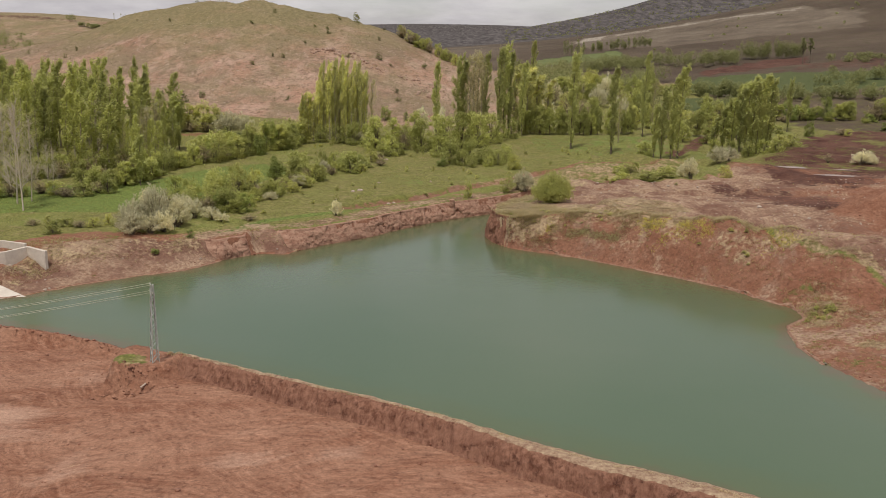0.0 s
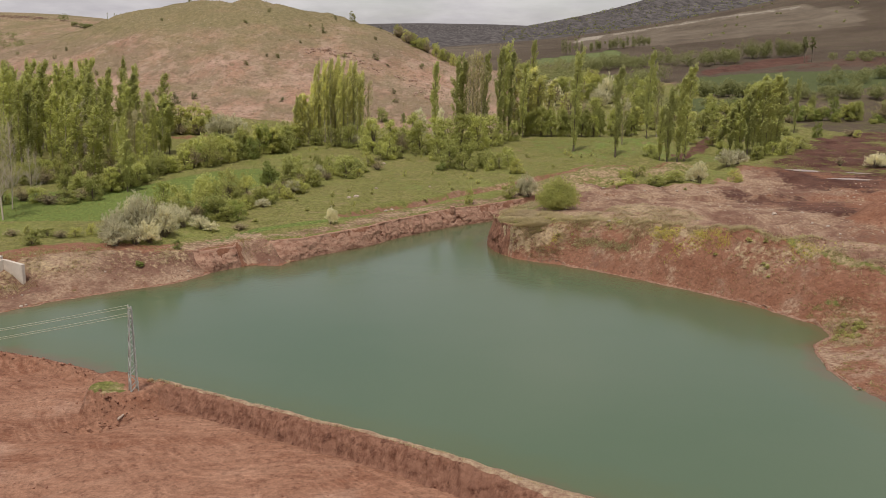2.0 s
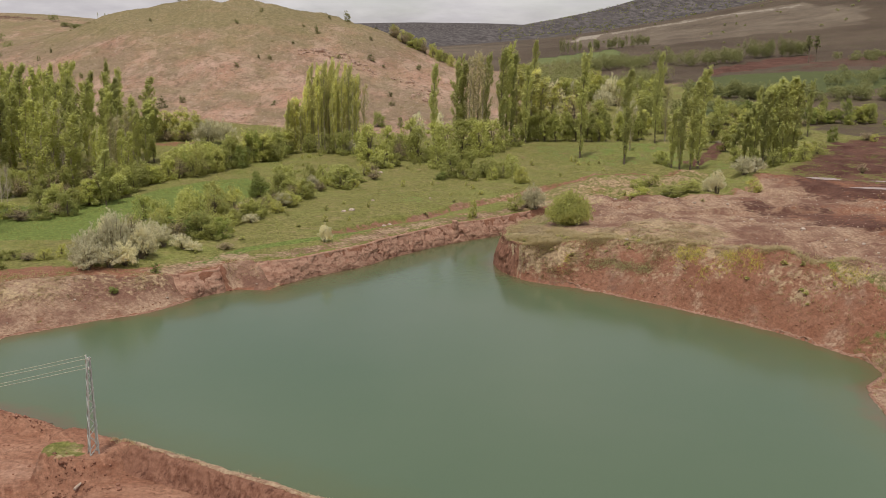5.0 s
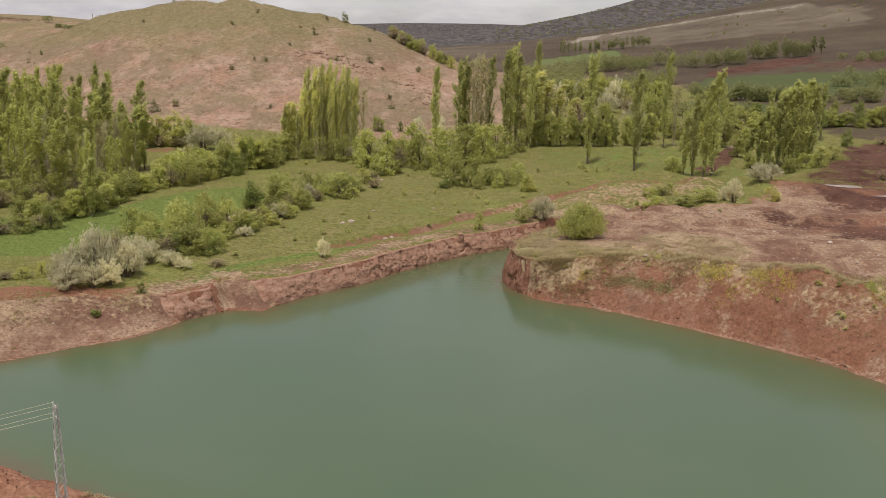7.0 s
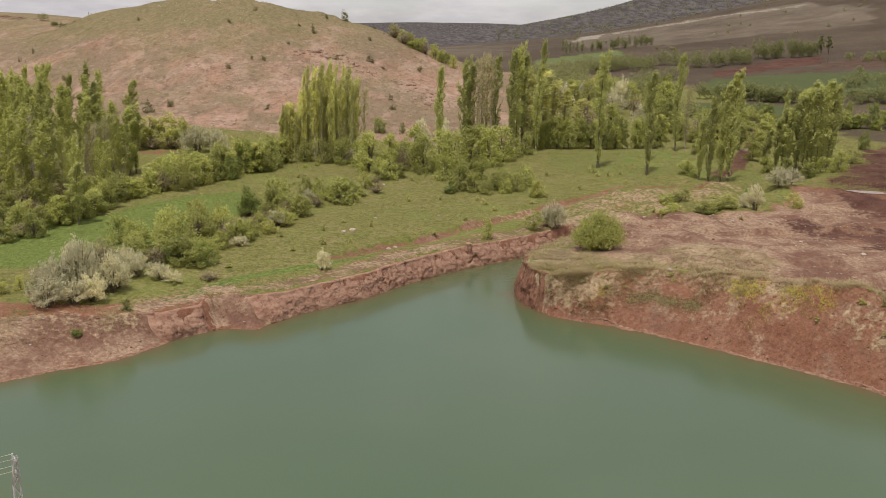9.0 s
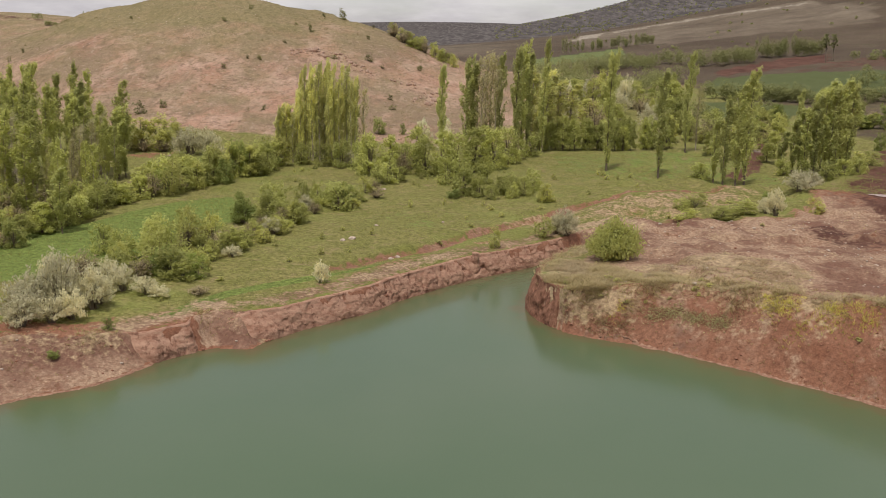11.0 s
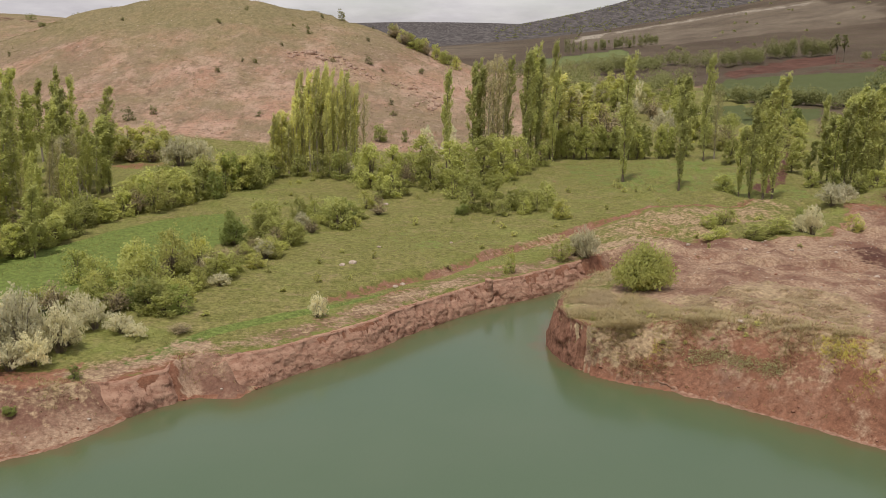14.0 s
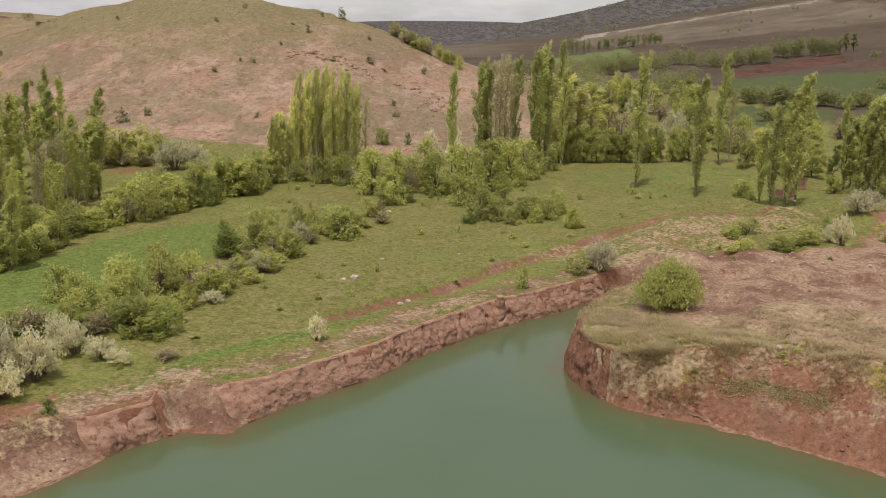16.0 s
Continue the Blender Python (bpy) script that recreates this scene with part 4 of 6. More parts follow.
def shore_ledge(first, last):
    """The little terraces that falling water has cut along a gentle shore."""
    line = SHORE[first:last + 1]
    s_at = np.r_[0, np.cumsum(np.hypot(*np.diff(line[:, :2], axis=0).T))]
    s = np.arange(0, s_at[-1], 0.15)
    px, py = np.interp(s, s_at, line[:, 0]), np.interp(s, s_at, line[:, 1])
    for k in range(2):
        px, py = np.convolve(np.pad(px, 10, "edge"), np.ones(21) / 21, "valid"), np.convolve(np.pad(py, 10, "edge"), np.ones(21) / 21, "valid")
    tx, ty = np.gradient(px), np.gradient(py)
    ln = np.hypot(tx, ty)
    nx, ny = ty / ln, -tx / ln
    flip = 1
    if shore_distance(px + nx, py + ny)[0].mean() < 0:
        nx, ny, flip = -nx, -ny, -1
    wave = 0.75 * fbm(s, s * 0, 3.6, 5, 0.66, 71)
    wear = smooth(-0.5, 0.3, fbm(s, s * 0, 6.0, 3, 0.6, 72))
    verts = []
    for d, h in ((-0.34, -0.12), (-0.20, -0.02), (-0.18, 0.05), (-0.04, 0.06), (-0.02, 0.12), (0.10, 0.13), (0.7, 0.04)):
        d = d + wave * (1.0 if d < 0.5 else 0.4) + 0.08 * fbm(s, s * 0 + 9 * h, 0.5, 2, 0.5, 73)
        x, y = px + nx * d, py + ny * d
        z = np.maximum(h * (0.35 + 0.65 * wear), ground_height(x, y) * 0.9 + h * 0.5 * wear) if h > 0 else h + 0 * s
        verts.append(np.stack([x, y, z - (0.35 if d.mean() > 0.6 else 0.0)], -1))
    n = len(s)
    ids_ = np.arange(len(verts) * n).reshape(len(verts), n)
    q = np.stack([ids_[:-1, :-1], ids_[:-1, 1:], ids_[1:, 1:], ids_[1:, :-1]], -1).reshape(-1, 4)
    return mesh_from("shore_ledge", np.concatenate(verts), q[:, ::-1] if flip < 0 else q)


for first, last in ((N_FAR + 6, N_FAR + 18), (2, 9)):
    tagged(part("shore_ledge", shore_ledge(first, last), M_LEDGE), "low earth ledges cut by the water's edge", "bank", kind="structure")

# ---------------------------------------------------------------- plants
def leaf_cards(rng, centers, size, up=0.35, comb=0.0):
    """Small leaf sprays: bent quads with every slant, about the given places."""
    n = len(centers)
    nrm = rng.normal(size=(n, 3))
    nrm[:, 2] = np.abs(nrm[:, 2]) + up + 0.35
    nrm /= np.linalg.norm(nrm, axis=1)[:, None]
    a = np.cross(nrm, rng.normal(size=(n, 3))) + comb * np.array([0.25, 0.0, 1.0])
    a /= np.linalg.norm(a, axis=1)[:, None] + 1e-9
    b = np.cross(nrm, a)
    s = (size * rng.uniform(0.6, 1.35, n))[:, None]
    v = np.stack([centers - a * s * 0.50 - b * s * 0.42, centers - a * s * 0.35 + b * s * 0.46, centers + a * s * 0.85], 1)
    return v.reshape(-1, 3), np.arange(3 * n).reshape(n, 3)


def tubes(runs, sides=5):
    """Tapered round limbs along runs of (points, radii)."""
    verts, faces, base = [], [], 0
    ring = np.linspace(0, 2 * np.pi, sides, endpoint=False)
    for pts, radii in runs:
        pts = np.asarray(pts, float)
        for k, p in enumerate(pts):
            t = pts[min(k + 1, len(pts) - 1)] - pts[max(k - 1, 0)]
            t /= np.linalg.norm(t) + 1e-9
            u = np.cross(t, (0.31, 0.95, 0.05))
            u /= np.linalg.norm(u) + 1e-9
            w = np.cross(t, u)
            verts += [p + radii[k] * (math.cos(q) * u + math.sin(q) * w) for q in ring]
        for k in range(len(pts) - 1):
            for q in range(sides):
                r = (q + 1) % sides
                faces.append((base + k * sides + q, base + k * sides + r, base + (k + 1) * sides + r, base + (k + 1) * sides + q))
        base += len(pts) * sides
    return mesh_from("limbs", verts, faces)


def plant_thing(name, trunk, crown, bark, leaf, crown_name="crown"):
    ob = new(name)
    ob.empty_display_size = 0.3
    part("trunk", trunk, bark, ob)
    part(crown_name, mesh_from("leaves", *crown), leaf, ob)
    return ob


def poplar(rng, bark, leaf, name="poplar_tree", h=20.0, r=1.5, count=5200, lean=1.0, clear=0.03, ragged=0.5, card=0.275, rise=1.0):
    """A columnar poplar: steep branches close to a tall stem, swept by the wind."""
    def stem(u):
        return np.array([lean * u ** 2 + 0.15 * math.sin(5 * u + r), 0.12 * math.sin(4 * u + 2 * r), h * u])

    us = np.linspace(0, 0.97, 9)
    pts = [stem(u) for u in us]
    pts[0] = np.array([pts[0][0], pts[0][1], -0.5])
    runs = [(pts, [0.009 * h * (1 - 0.93 * u) + 0.02 for u in us])]
    centers, nb = [], 46
    for i in range(nb):
        u = clear + (0.93 - clear) * ((i + rng.uniform()) / nb) ** 0.9
        fat = math.sin(math.pi * min(1, 0.16 + 0.84 * (1 - u)) ** 0.8) ** 0.7 * (1 - 0.7 * u ** 3) * rng.uniform(1 - ragged, 1.25)
        az, base = rng.uniform(0, 2 * math.pi), stem(u)
        length = rise * h * rng.uniform(0.10, 0.17) * (1.1 - 0.6 * u)
        end = base + np.array([math.cos(az) * r * fat + 0.25 * u, math.sin(az) * r * fat, length])
        mid = (base + end) / 2 + np.array([math.cos(az), math.sin(az), -0.4]) * 0.2 * r * fat
        if i % 3 == 0:
            runs.append(([base, mid, end], [0.05, 0.035, 0.012]))
        k = int(count / nb * rng.uniform(0.65, 1.35))
        w = rng.uniform(0.15, 1.05, k)[:, None]
        line = base * (1 - w) ** 2 + 2 * mid * w * (1 - w) + end * w * w
        centers.append(line + rng.normal(size=(k, 3)) * np.array([0.17, 0.17, 0.28]) * (0.55 + 0.5 * r / 1.5))
    return plant_thing(name, tubes(runs, 4), leaf_cards(rng, np.concatenate(centers), card, 0.1, 0.6 * rise), bark, leaf)


def broad_tree(rng, bark, leaf, name="broadleaf_tree", h=9.0, r=3.4, clumps=38, per=82, size=0.315, clear=0.18, stems=1, clump_r=0.30):
    """A spreading tree or many-stemmed bush: limbs that end in uneven clumps of leaves."""
    runs, centers = [], []
    for s in range(stems):
        sx, sy = (rng.normal(size=2) * 0.12 * r) if stems > 1 else (0.0, 0.0)
        top = np.array([sx * 2.0, sy * 2.0, h * (0.55 if stems == 1 else rng.uniform(0.35, 0.7))])
        runs.append(([(sx, sy, -0.4), (sx * 1.1, sy * 1.1, h * clear), tuple(top)], [0.022 * h / stems ** 0.4, 0.017 * h / stems ** 0.4, 0.02]))
    for i in range(clumps):
        u = (i + rng.uniform()) / clumps
        zz = clear + (1 - clear) * u
        fat = math.sqrt(max(0.05, 1 - (2 * (zz - 0.42) / 1.25) ** 2)) * rng.uniform(0.45, 1.05)
        az = rng.uniform(0, 2 * math.pi)
        c = np.array([math.cos(az) * r * fat * 0.8, math.sin(az) * r * fat * 0.8, h * zz * rng.uniform(0.86, 1.0)])
        c[2] = max(c[2] - 0.18 * r * fat, 0.10 * h)
        if i % 3 == 0:
            runs.append(([(0, 0, h * clear * 0.9), tuple(c * np.array([0.45, 0.45, 0.7])), tuple(c)], [0.012 * h, 0.008 * h, 0.02]))
        cr = r * clump_r * rng.uniform(0.65, 1.3)
        d = rng.normal(size=(int(per * rng.uniform(0.7, 1.3)), 3))
        d /= np.linalg.norm(d, axis=1)[:, None]
        centers.append(c + d * cr * rng.uniform(0.35, 1.08, len(d))[:, None] * np.array([1, 1, 0.85]))
    cs = np.concatenate(centers)
    cs[:, 2] = np.maximum(cs[:, 2], 0.05)
    return plant_thing(name, tubes(runs, 4), leaf_cards(rng, cs, size), bark, leaf, "foliage" if stems > 1 else "crown")


def spray_bush(rng, bark, leaf, name="silver_shrub", h=4.0, r=2.4, sprays=60, per=26, size=0.24, low=0.25, comb=0.0):
    """A shrub of arching sprays, each feathered with narrow leaves and combed over by the wind."""
    runs, centers = [], []
    for i in range(sprays):
        az, out = rng.uniform(0, 2 * math.pi), r * math.sqrt(rng.uniform(0.02, 1.0))
        top = h * (1 - 0.55 * (out / r) ** 2) * rng.uniform(0.22, 1.0) ** 0.7
        end = np.array([math.cos(az) * out + 0.25, math.sin(az) * out, top])
        mid = np.array([end[0] * 0.45, end[1] * 0.45, top * 0.75])
        if i % 3 == 0:
            runs.append(([(end[0] * 0.1, end[1] * 0.1, -0.3), tuple(mid), tuple(end)], [0.06, 0.04, 0.012]))
        w = rng.uniform(low, 1.08, per)[:, None]
        line = 2 * mid * w * (1 - w) + end * w * w
        centers.append(line + rng.normal(size=(per, 3)) * 0.16 * h / 4 * np.array([1.2, 1.2, 1.0]))
    cs = np.concatenate(centers)
    cs[:, 2] = np.maximum(cs[:, 2], 0.05)
    return plant_thing(name, tubes(runs, 4), leaf_cards(rng, cs, size, 0.6 if comb == 0 else 0.0, comb), bark, leaf, "foliage")


def bare_tree(rng, bark, leaf, name="bare_tree", h=15.0, r=2.6):
    """A pale tree still almost bare: a forked trunk, limbs and fine twigs."""
    runs, tips = [], []
    us = np.linspace(0, 1, 7)
    runs.append(([(0.25 * math.sin(4 * u) + 1.1 * u, 0.2 * u, h * u - 0.5 * (u == 0)) for u in us], [0.0085 * h * (1 - 0.9 * u) + 0.015 for u in us]))
    for i in range(40):
        u, az = rng.uniform(0.16, 0.95), rng.uniform(0, 2 * math.pi)
        base = np.array([0.25 * math.sin(4 * u) + 1.1 * u, 0.2 * u, h * u])
        out = r * (1.15 - u) * rng.uniform(0.5, 1.2)
        end = base + np.array([math.cos(az) * out, math.sin(az) * out, rng.uniform(0.8, 2.6)])
        runs.append(([base, base * 0.45 + end * 0.55 + np.array([0, 0, -0.2]), end], [0.06, 0.045, 0.012]))
        for _ in range(4):
            tip = end + rng.normal(size=3) * np.array([0.6, 0.6, 0.5]) + np.array([0, 0, 0.5])
            start = base * 0.4 + end * 0.6
            runs.append(([start, tip], [0.028, 0.008]))
            tips.append(tip)
    tips = np.repeat(np.array(tips), 5, axis=0) + rng.normal(size=(len(tips) * 5, 3)) * 0.3
    return plant_thing(name, tubes(runs, 4), leaf_cards(rng, tips, 0.16), bark, leaf, "first_leaves")


class Planting:
    """Places copies of a few grown patterns of one kind; each pattern stands at its first place."""

    def __init__(self, patterns, tall, wide, label, category, group=""):
        self.patterns, self.tall, self.wide = patterns, tall, wide
        self.spots = [[] for _ in patterns]
        self.count, self.tags = 0, (label, category, group)

    def add(self, x, y, h, w, turn=None, label="", sink=0.0):
        k = self.count % len(self.patterns)
        self.count += 1
        turn = random.uniform(0, 360) if turn is None else turn
        m = pose(x, y, at_ground(x, y) - sink, 0, 0, turn) @ Matrix.Diagonal((w / self.wide, w / self.wide, h / self.tall, 1))
        self.spots[k].append((m, label))

    def grow(self):
        for ob, spots in zip(self.patterns, self.spots):
            tagged(ob, *self.tags)
            for m, label in spots[1:]:
                tagged(copy_thing(ob, m), label)
            ob.matrix_basis = spots[0][0]
            tagged(ob, spots[0][1])


R = np.random.default_rng(7)
poplars = Planting([poplar(R, M_BARK, M_POPLAR, ragged=q, lean=l) for q, l in ((0.45, 1.2), (0.6, 0.8), (0.5, 1.5), (0.65, 1.0))], 20.0, 3.2,
                   "slender columnar poplar with fresh green leaves, bent by wind", "tree", "poplars on the valley floor")
grove = Planting([poplar(R, M_PALE_BARK, M_GROVE, r=1.05, count=2500, ragged=q, lean=0.6, clear=0.01, card=0.24, rise=1.15) for q in (0.5, 0.65, 0.8)], 20.0, 2.4,
                 "pale spring-green poplar with thin open crown in a grove", "tree", "poplar grove under the hill")
forest = Planting([poplar(R, M_PALE_BARK, M_FRESH, r=1.5, count=2900, ragged=q, lean=0.8, clear=c, card=0.275, rise=1.1) for q, c in ((0.5, 0.02), (0.6, 0.06), (0.75, 0.04), (0.6, 0.16))], 20.0, 3.2,
                  "tall young poplar with pale trunk in a dense plantation", "tree", "poplar plantation")
wispy = Planting([poplar(R, M_PALE_BARK, M_WISP, r=1.7, count=2600, ragged=0.7, lean=1.0, clear=0.05, card=0.21) for q in (0, 1)], 20.0, 3.6,
                 "poplar barely in leaf with grey-brown twigs", "tree", "poplars on the valley floor")
broad = Planting([broad_tree(R, M_BARK, M_BROAD, h=9, r=q) for q in (3.0, 3.6, 3.3)], 9.0, 6.8,
                 "round-crowned green broadleaf tree on the valley floor", "tree", "broadleaf trees")
bright = Planting([broad_tree(R, M_BARK, M_FRESH, h=9, r=q, clumps=40, per=72, size=0.315, clear=0.05) for q in (3.0, 3.5)], 9.0, 6.6,
                  "broadleaf tree with bright fresh spring leaves", "tree", "broadleaf trees")
pale_broad = Planting([broad_tree(R, M_BARK, M_PALE, h=9, r=q, clumps=40, per=72, size=0.315, clear=0.05) for q in (3.2, 3.7)], 9.0, 6.9,
                      "round tree with pale yellow-green new leaves", "tree", "broadleaf trees")
shrubs = Planting([broad_tree(R, M_BARK, M_BROAD, "shrub", h=4, r=2.3, clumps=28, per=54, size=0.235, clear=0.05, stems=6, clump_r=0.33) for _ in range(3)], 4.0, 4.8,
                  "dense green shrub standing in the meadow", "shrub", "meadow shrubs")
fresh_shrubs = Planting([broad_tree(R, M_BARK, M_FRESH, "shrub", h=4, r=2.3, clumps=26, per=52, size=0.235, clear=0.05, stems=6, clump_r=0.34) for _ in range(2)], 4.0, 4.8,
                        "bright green leafy shrub in the meadow", "shrub", "meadow shrubs")
dark_shrubs = Planting([broad_tree(R, M_BARK, M_DEEP, "shrub", h=4, r=2.3, clumps=26, per=54, size=0.235, clear=0.05, stems=5, clump_r=0.33) for _ in range(2)], 4.0, 4.8,
                       "dark green compact shrub", "shrub", "meadow shrubs")
pale_shrubs = Planting([broad_tree(R, M_BARK, M_PALE, "shrub", h=4, r=2.2, clumps=26, per=56, size=0.20, clear=0.05, stems=7, clump_r=0.32) for _ in range(2)], 4.0, 4.7,
                       "yellow-green shrub just coming into leaf", "shrub", "meadow shrubs")
silver = Planting([spray_bush(R, M_BARK, M_SILVER, sprays=70, per=44, size=0.19, low=0.60, comb=0.5) for _ in range(3)], 4.0, 5.2,
                  "silvery grey-leaved shrub combed by the wind", "shrub", "silver shrubs")
sere = Planting([spray_bush(R, M_BARK, M_SERE, "bare_shrub", sprays=70, per=20, size=0.2) for _ in range(2)], 4.0, 5.2,
                "brown twiggy shrub still without leaves", "shrub", "bare shrubs")
willow = Planting([spray_bush(R, M_BARK, M_BROAD, "willow_bush", h=5.4, r=3.2, sprays=520, per=52, size=0.21, low=0.02, comb=1.4)], 5.4, 7.0,
                  "rounded green willow bush beside the inlet", "shrub")
blossom = Planting([broad_tree(R, M_BARK, M_BLOSSOM, "blossom_bush", h=4, r=2.2, clumps=22, per=46, size=0.26, clear=0.08, stems=4)], 4.0, 4.6,
                   "shrub white with spring blossom", "shrub", "meadow shrubs")
bare = Planting([bare_tree(R, M_BONE, M_WISP) for _ in range(2)], 15.0, 5.2,
                "pale bare tree with thin branches and twigs", "tree", "bare trees")
lone = Planting([broad_tree(R, M_BARK, M_FAR, h=15, r=2.6, clumps=20, per=50, size=0.4, clear=0.58)], 15.0, 5.2, "tall far tree with a high round crown", "tree", "broadleaf trees")
tiny = Planting([broad_tree(R, M_BARK, M_SCRUB, "scrub_bush", h=2, r=1.3, clumps=9, per=26, size=0.26, clear=0.04, stems=3, clump_r=0.42) for _ in range(2)], 2.0, 2.7,
                "low dark scrub bush on the dry hillside", "shrub", "hillside scrub")
herbs = Planting([broad_tree(R, M_BARK, M_HERB, "weed_clump", h=1.2, r=0.7, clumps=10, per=24, size=0.16, clear=0.04, stems=4, clump_r=0.4) for _ in range(2)], 1.2, 1.5,
                 "small green weed clump in the grass", "plant", "meadow weeds")

# single poplars on the meadow, and the four by the track
for x, y, h, w in ((29.3, 235.7, 23.8, 3.9), (37.8, 226.5, 20.6, 3.5), (52.6, 264.6, 23.2, 3.1), (46.4, 219.0, 12.9, 2.6), (47.7, 217.4, 16.8, 3.0), (49.7, 216.3, 19.0, 3.4), (51.1, 215.7, 21.4, 3.7),
                   (-4.3, 246.6, 20.7, 2.8), (1.2, 254.9, 21.8, 3.6), (2.6, 256.5, 20.4, 3.4), (8.6, 256.0, 23.0, 2.9), (12.4, 256.4, 24.6, 3.6), (13.8, 258.8, 25.1, 3.8), (15.2, 260.5, 23.0, 3.6), (19.0, 263.0, 20.5, 3.0),
                   (27.0, 330.0, 24.0, 3.2), (98.2, 281.1, 15.0, 2.4), (78.0, 262.0, 15.0, 2.4)):
    poplars.add(x, y, h, w, random.uniform(-35, 35))
for x, y, h, w in ((5.4, 254.5, 23.4, 4.4), (3.8, 257.5, 22.0, 4.0), (6.6, 256.5, 22.4, 4.2), (7.6, 253.5, 20.0, 3.8), (4.4, 252.0, 19.0, 3.6), (43.5, 250.0, 12.0, 2.4), (56.0, 268.0, 15.0, 3.0)):
    wispy.add(x, y, h, w, random.uniform(-35, 35))
# the grove by the muddy ground
for x, y, h, w in ((63.8, 232.8, 8.6, 2.8), (65.4, 231.0, 11.0, 3.0), (67.2, 229.8, 13.0, 3.2), (68.8, 228.6, 15.4, 3.4), (70.4, 229.4, 16.8, 3.6), (71.8, 228.8, 17.6, 3.6), (73.4, 230.2, 18.6, 3.8), (75.0, 231.4, 18.8, 3.8), (76.6, 232.4, 18.0, 3.6), (77.6, 234.2, 15.4, 3.2),
                   (70.0, 232.8, 16.2, 3.6), (72.8, 233.6, 18.0, 3.6), (75.8, 235.0, 17.2, 3.6), (67.4, 233.0, 12.6, 3.2)):
    poplars.add(x, y, h, w, random.uniform(-40, 40), "leafy green poplar in a tight clump beside the muddy ground")
for x, y, h, w in ((66.5, 227.8, 3.4, 4.4), (70.5, 226.0, 3.6, 4.6), (74.8, 228.4, 3.4, 4.6), (78.8, 231.0, 3.8, 4.6), (63.5, 230.5, 3.4, 4.0)):
    shrubs.add(x, y, h, w)
# the pale grove under the hill
rnd = random.Random(5)
for k in range(60):
    u = (k + 0.5) / 60
    x, y = -39.2 + 17.2 * u + rnd.uniform(-0.5, 0.5), 244.5 - 2 * u + rnd.uniform(-3, 7)
    grove.add(x, y, (11.5 + 8.4 * smooth(0.16, 0.40, u) - 1.6 * smooth(0.75, 1.0, u)) * rnd.uniform(0.74, 1.06), rnd.uniform(1.9, 3.0), rnd.uniform(-40, 40))
for x, y, h, w in ((-22.2, 246.0, 17.5, 2.4), (-21.0, 248.0, 15.5, 2.4), (-23.5, 243.0, 16.5, 2.4), (-36.5, 250.0, 10.0, 2.6)):
    wispy.add(x, y, h, w, rnd.uniform(-40, 40))
# the plantation: a tall dense stand, thinning to slim young trees at its edge
spots = []
while len(spots) < 84:
    x, y = rnd.uniform(-112, -66), rnd.uniform(186, 250)
    if y < 186 + 0.35 * (-68 - x) or x > -66 - 0.12 * abs(y - 205):
        continue
    if min([math.hypot(x - a, y - b) for a, b in spots] + [99]) > 2.9:
        spots.append((x, y))
for x, y in spots:
    tall = 16.2 + 3.4 * smooth(-68, -84, x) - 1.5 * smooth(220, 245, y)
    forest.add(x, y, float(tall) * rnd.uniform(0.80, 1.08), rnd.uniform(2.9, 4.3), rnd.uniform(-40, 40))
for x, y, h, w in ((-64.6, 219.5, 13.6, 4.4), (-65.4, 220.8, 12.4, 3.6), (-63.8, 221.2, 11.6, 3.4)):
    poplars.add(x, y, h, w, rnd.uniform(-30, 30), "leafy poplar with a full rounded crown at the plantation's edge")
for x, y, h, w in ((-58.3, 175.8, 9.6, 2.6), (-59.6, 177.2, 8.2, 2.4), (-72.0, 222.0, 17.8, 3.0), (-86.0, 196.0, 19.0, 3.6), (-83.5, 194.0, 17.0, 3.2)):
    poplars.add(x, y, h, w, rnd.uniform(-30, 30))
for k in range(15):
    x, y = -62.5 - 5.5 * (k % 5) / 4 + rnd.uniform(-0.8, 0.8), 188 + 2.3 * k + rnd.uniform(-1, 1)
    forest.add(x, y, rnd.uniform(8.5, 12.5), rnd.uniform(1.9, 2.7), rnd.uniform(-40, 40), "slim young poplar with a bare pale stem")
for k in range(9):
    wispy.add(-67.5 + rnd.uniform(-2.5, 3.0), 196 + 3.2 * k + rnd.uniform(-1, 1), rnd.uniform(9.5, 13.0), rnd.uniform(1.8, 2.6), rnd.uniform(-40, 40))
for x, y, h, w in ((-92.0, 178.0, 15.0, 6.5), (-88.0, 182.0, 14.0, 6.0), (-97.0, 186.0, 15.5, 7.0)):
    grove.add(x, y, h, w, 0, "pale spring-green tree with a broad open crown")
for x, y, h in ((-68.7, 149.8, 17.0), (-72.5, 156.0, 15.0), (-71.2, 158.5, 13.5), (-76.1, 162.3, 14.4), (-74.1, 172.2, 8.0), (-72.6, 170.8, 7.0), (-77.0, 200.7, 12.5), (-75.0, 201.5, 13.0), (-73.4, 199.0, 11.5), (-66.5, 208.0, 10.5), (-65.5, 213.0, 11.0), (141.0, 300.0, 13.0), (146.0, 305.0, 11.0)):
    bare.add(x, y, h, 5.0 * h / 15)
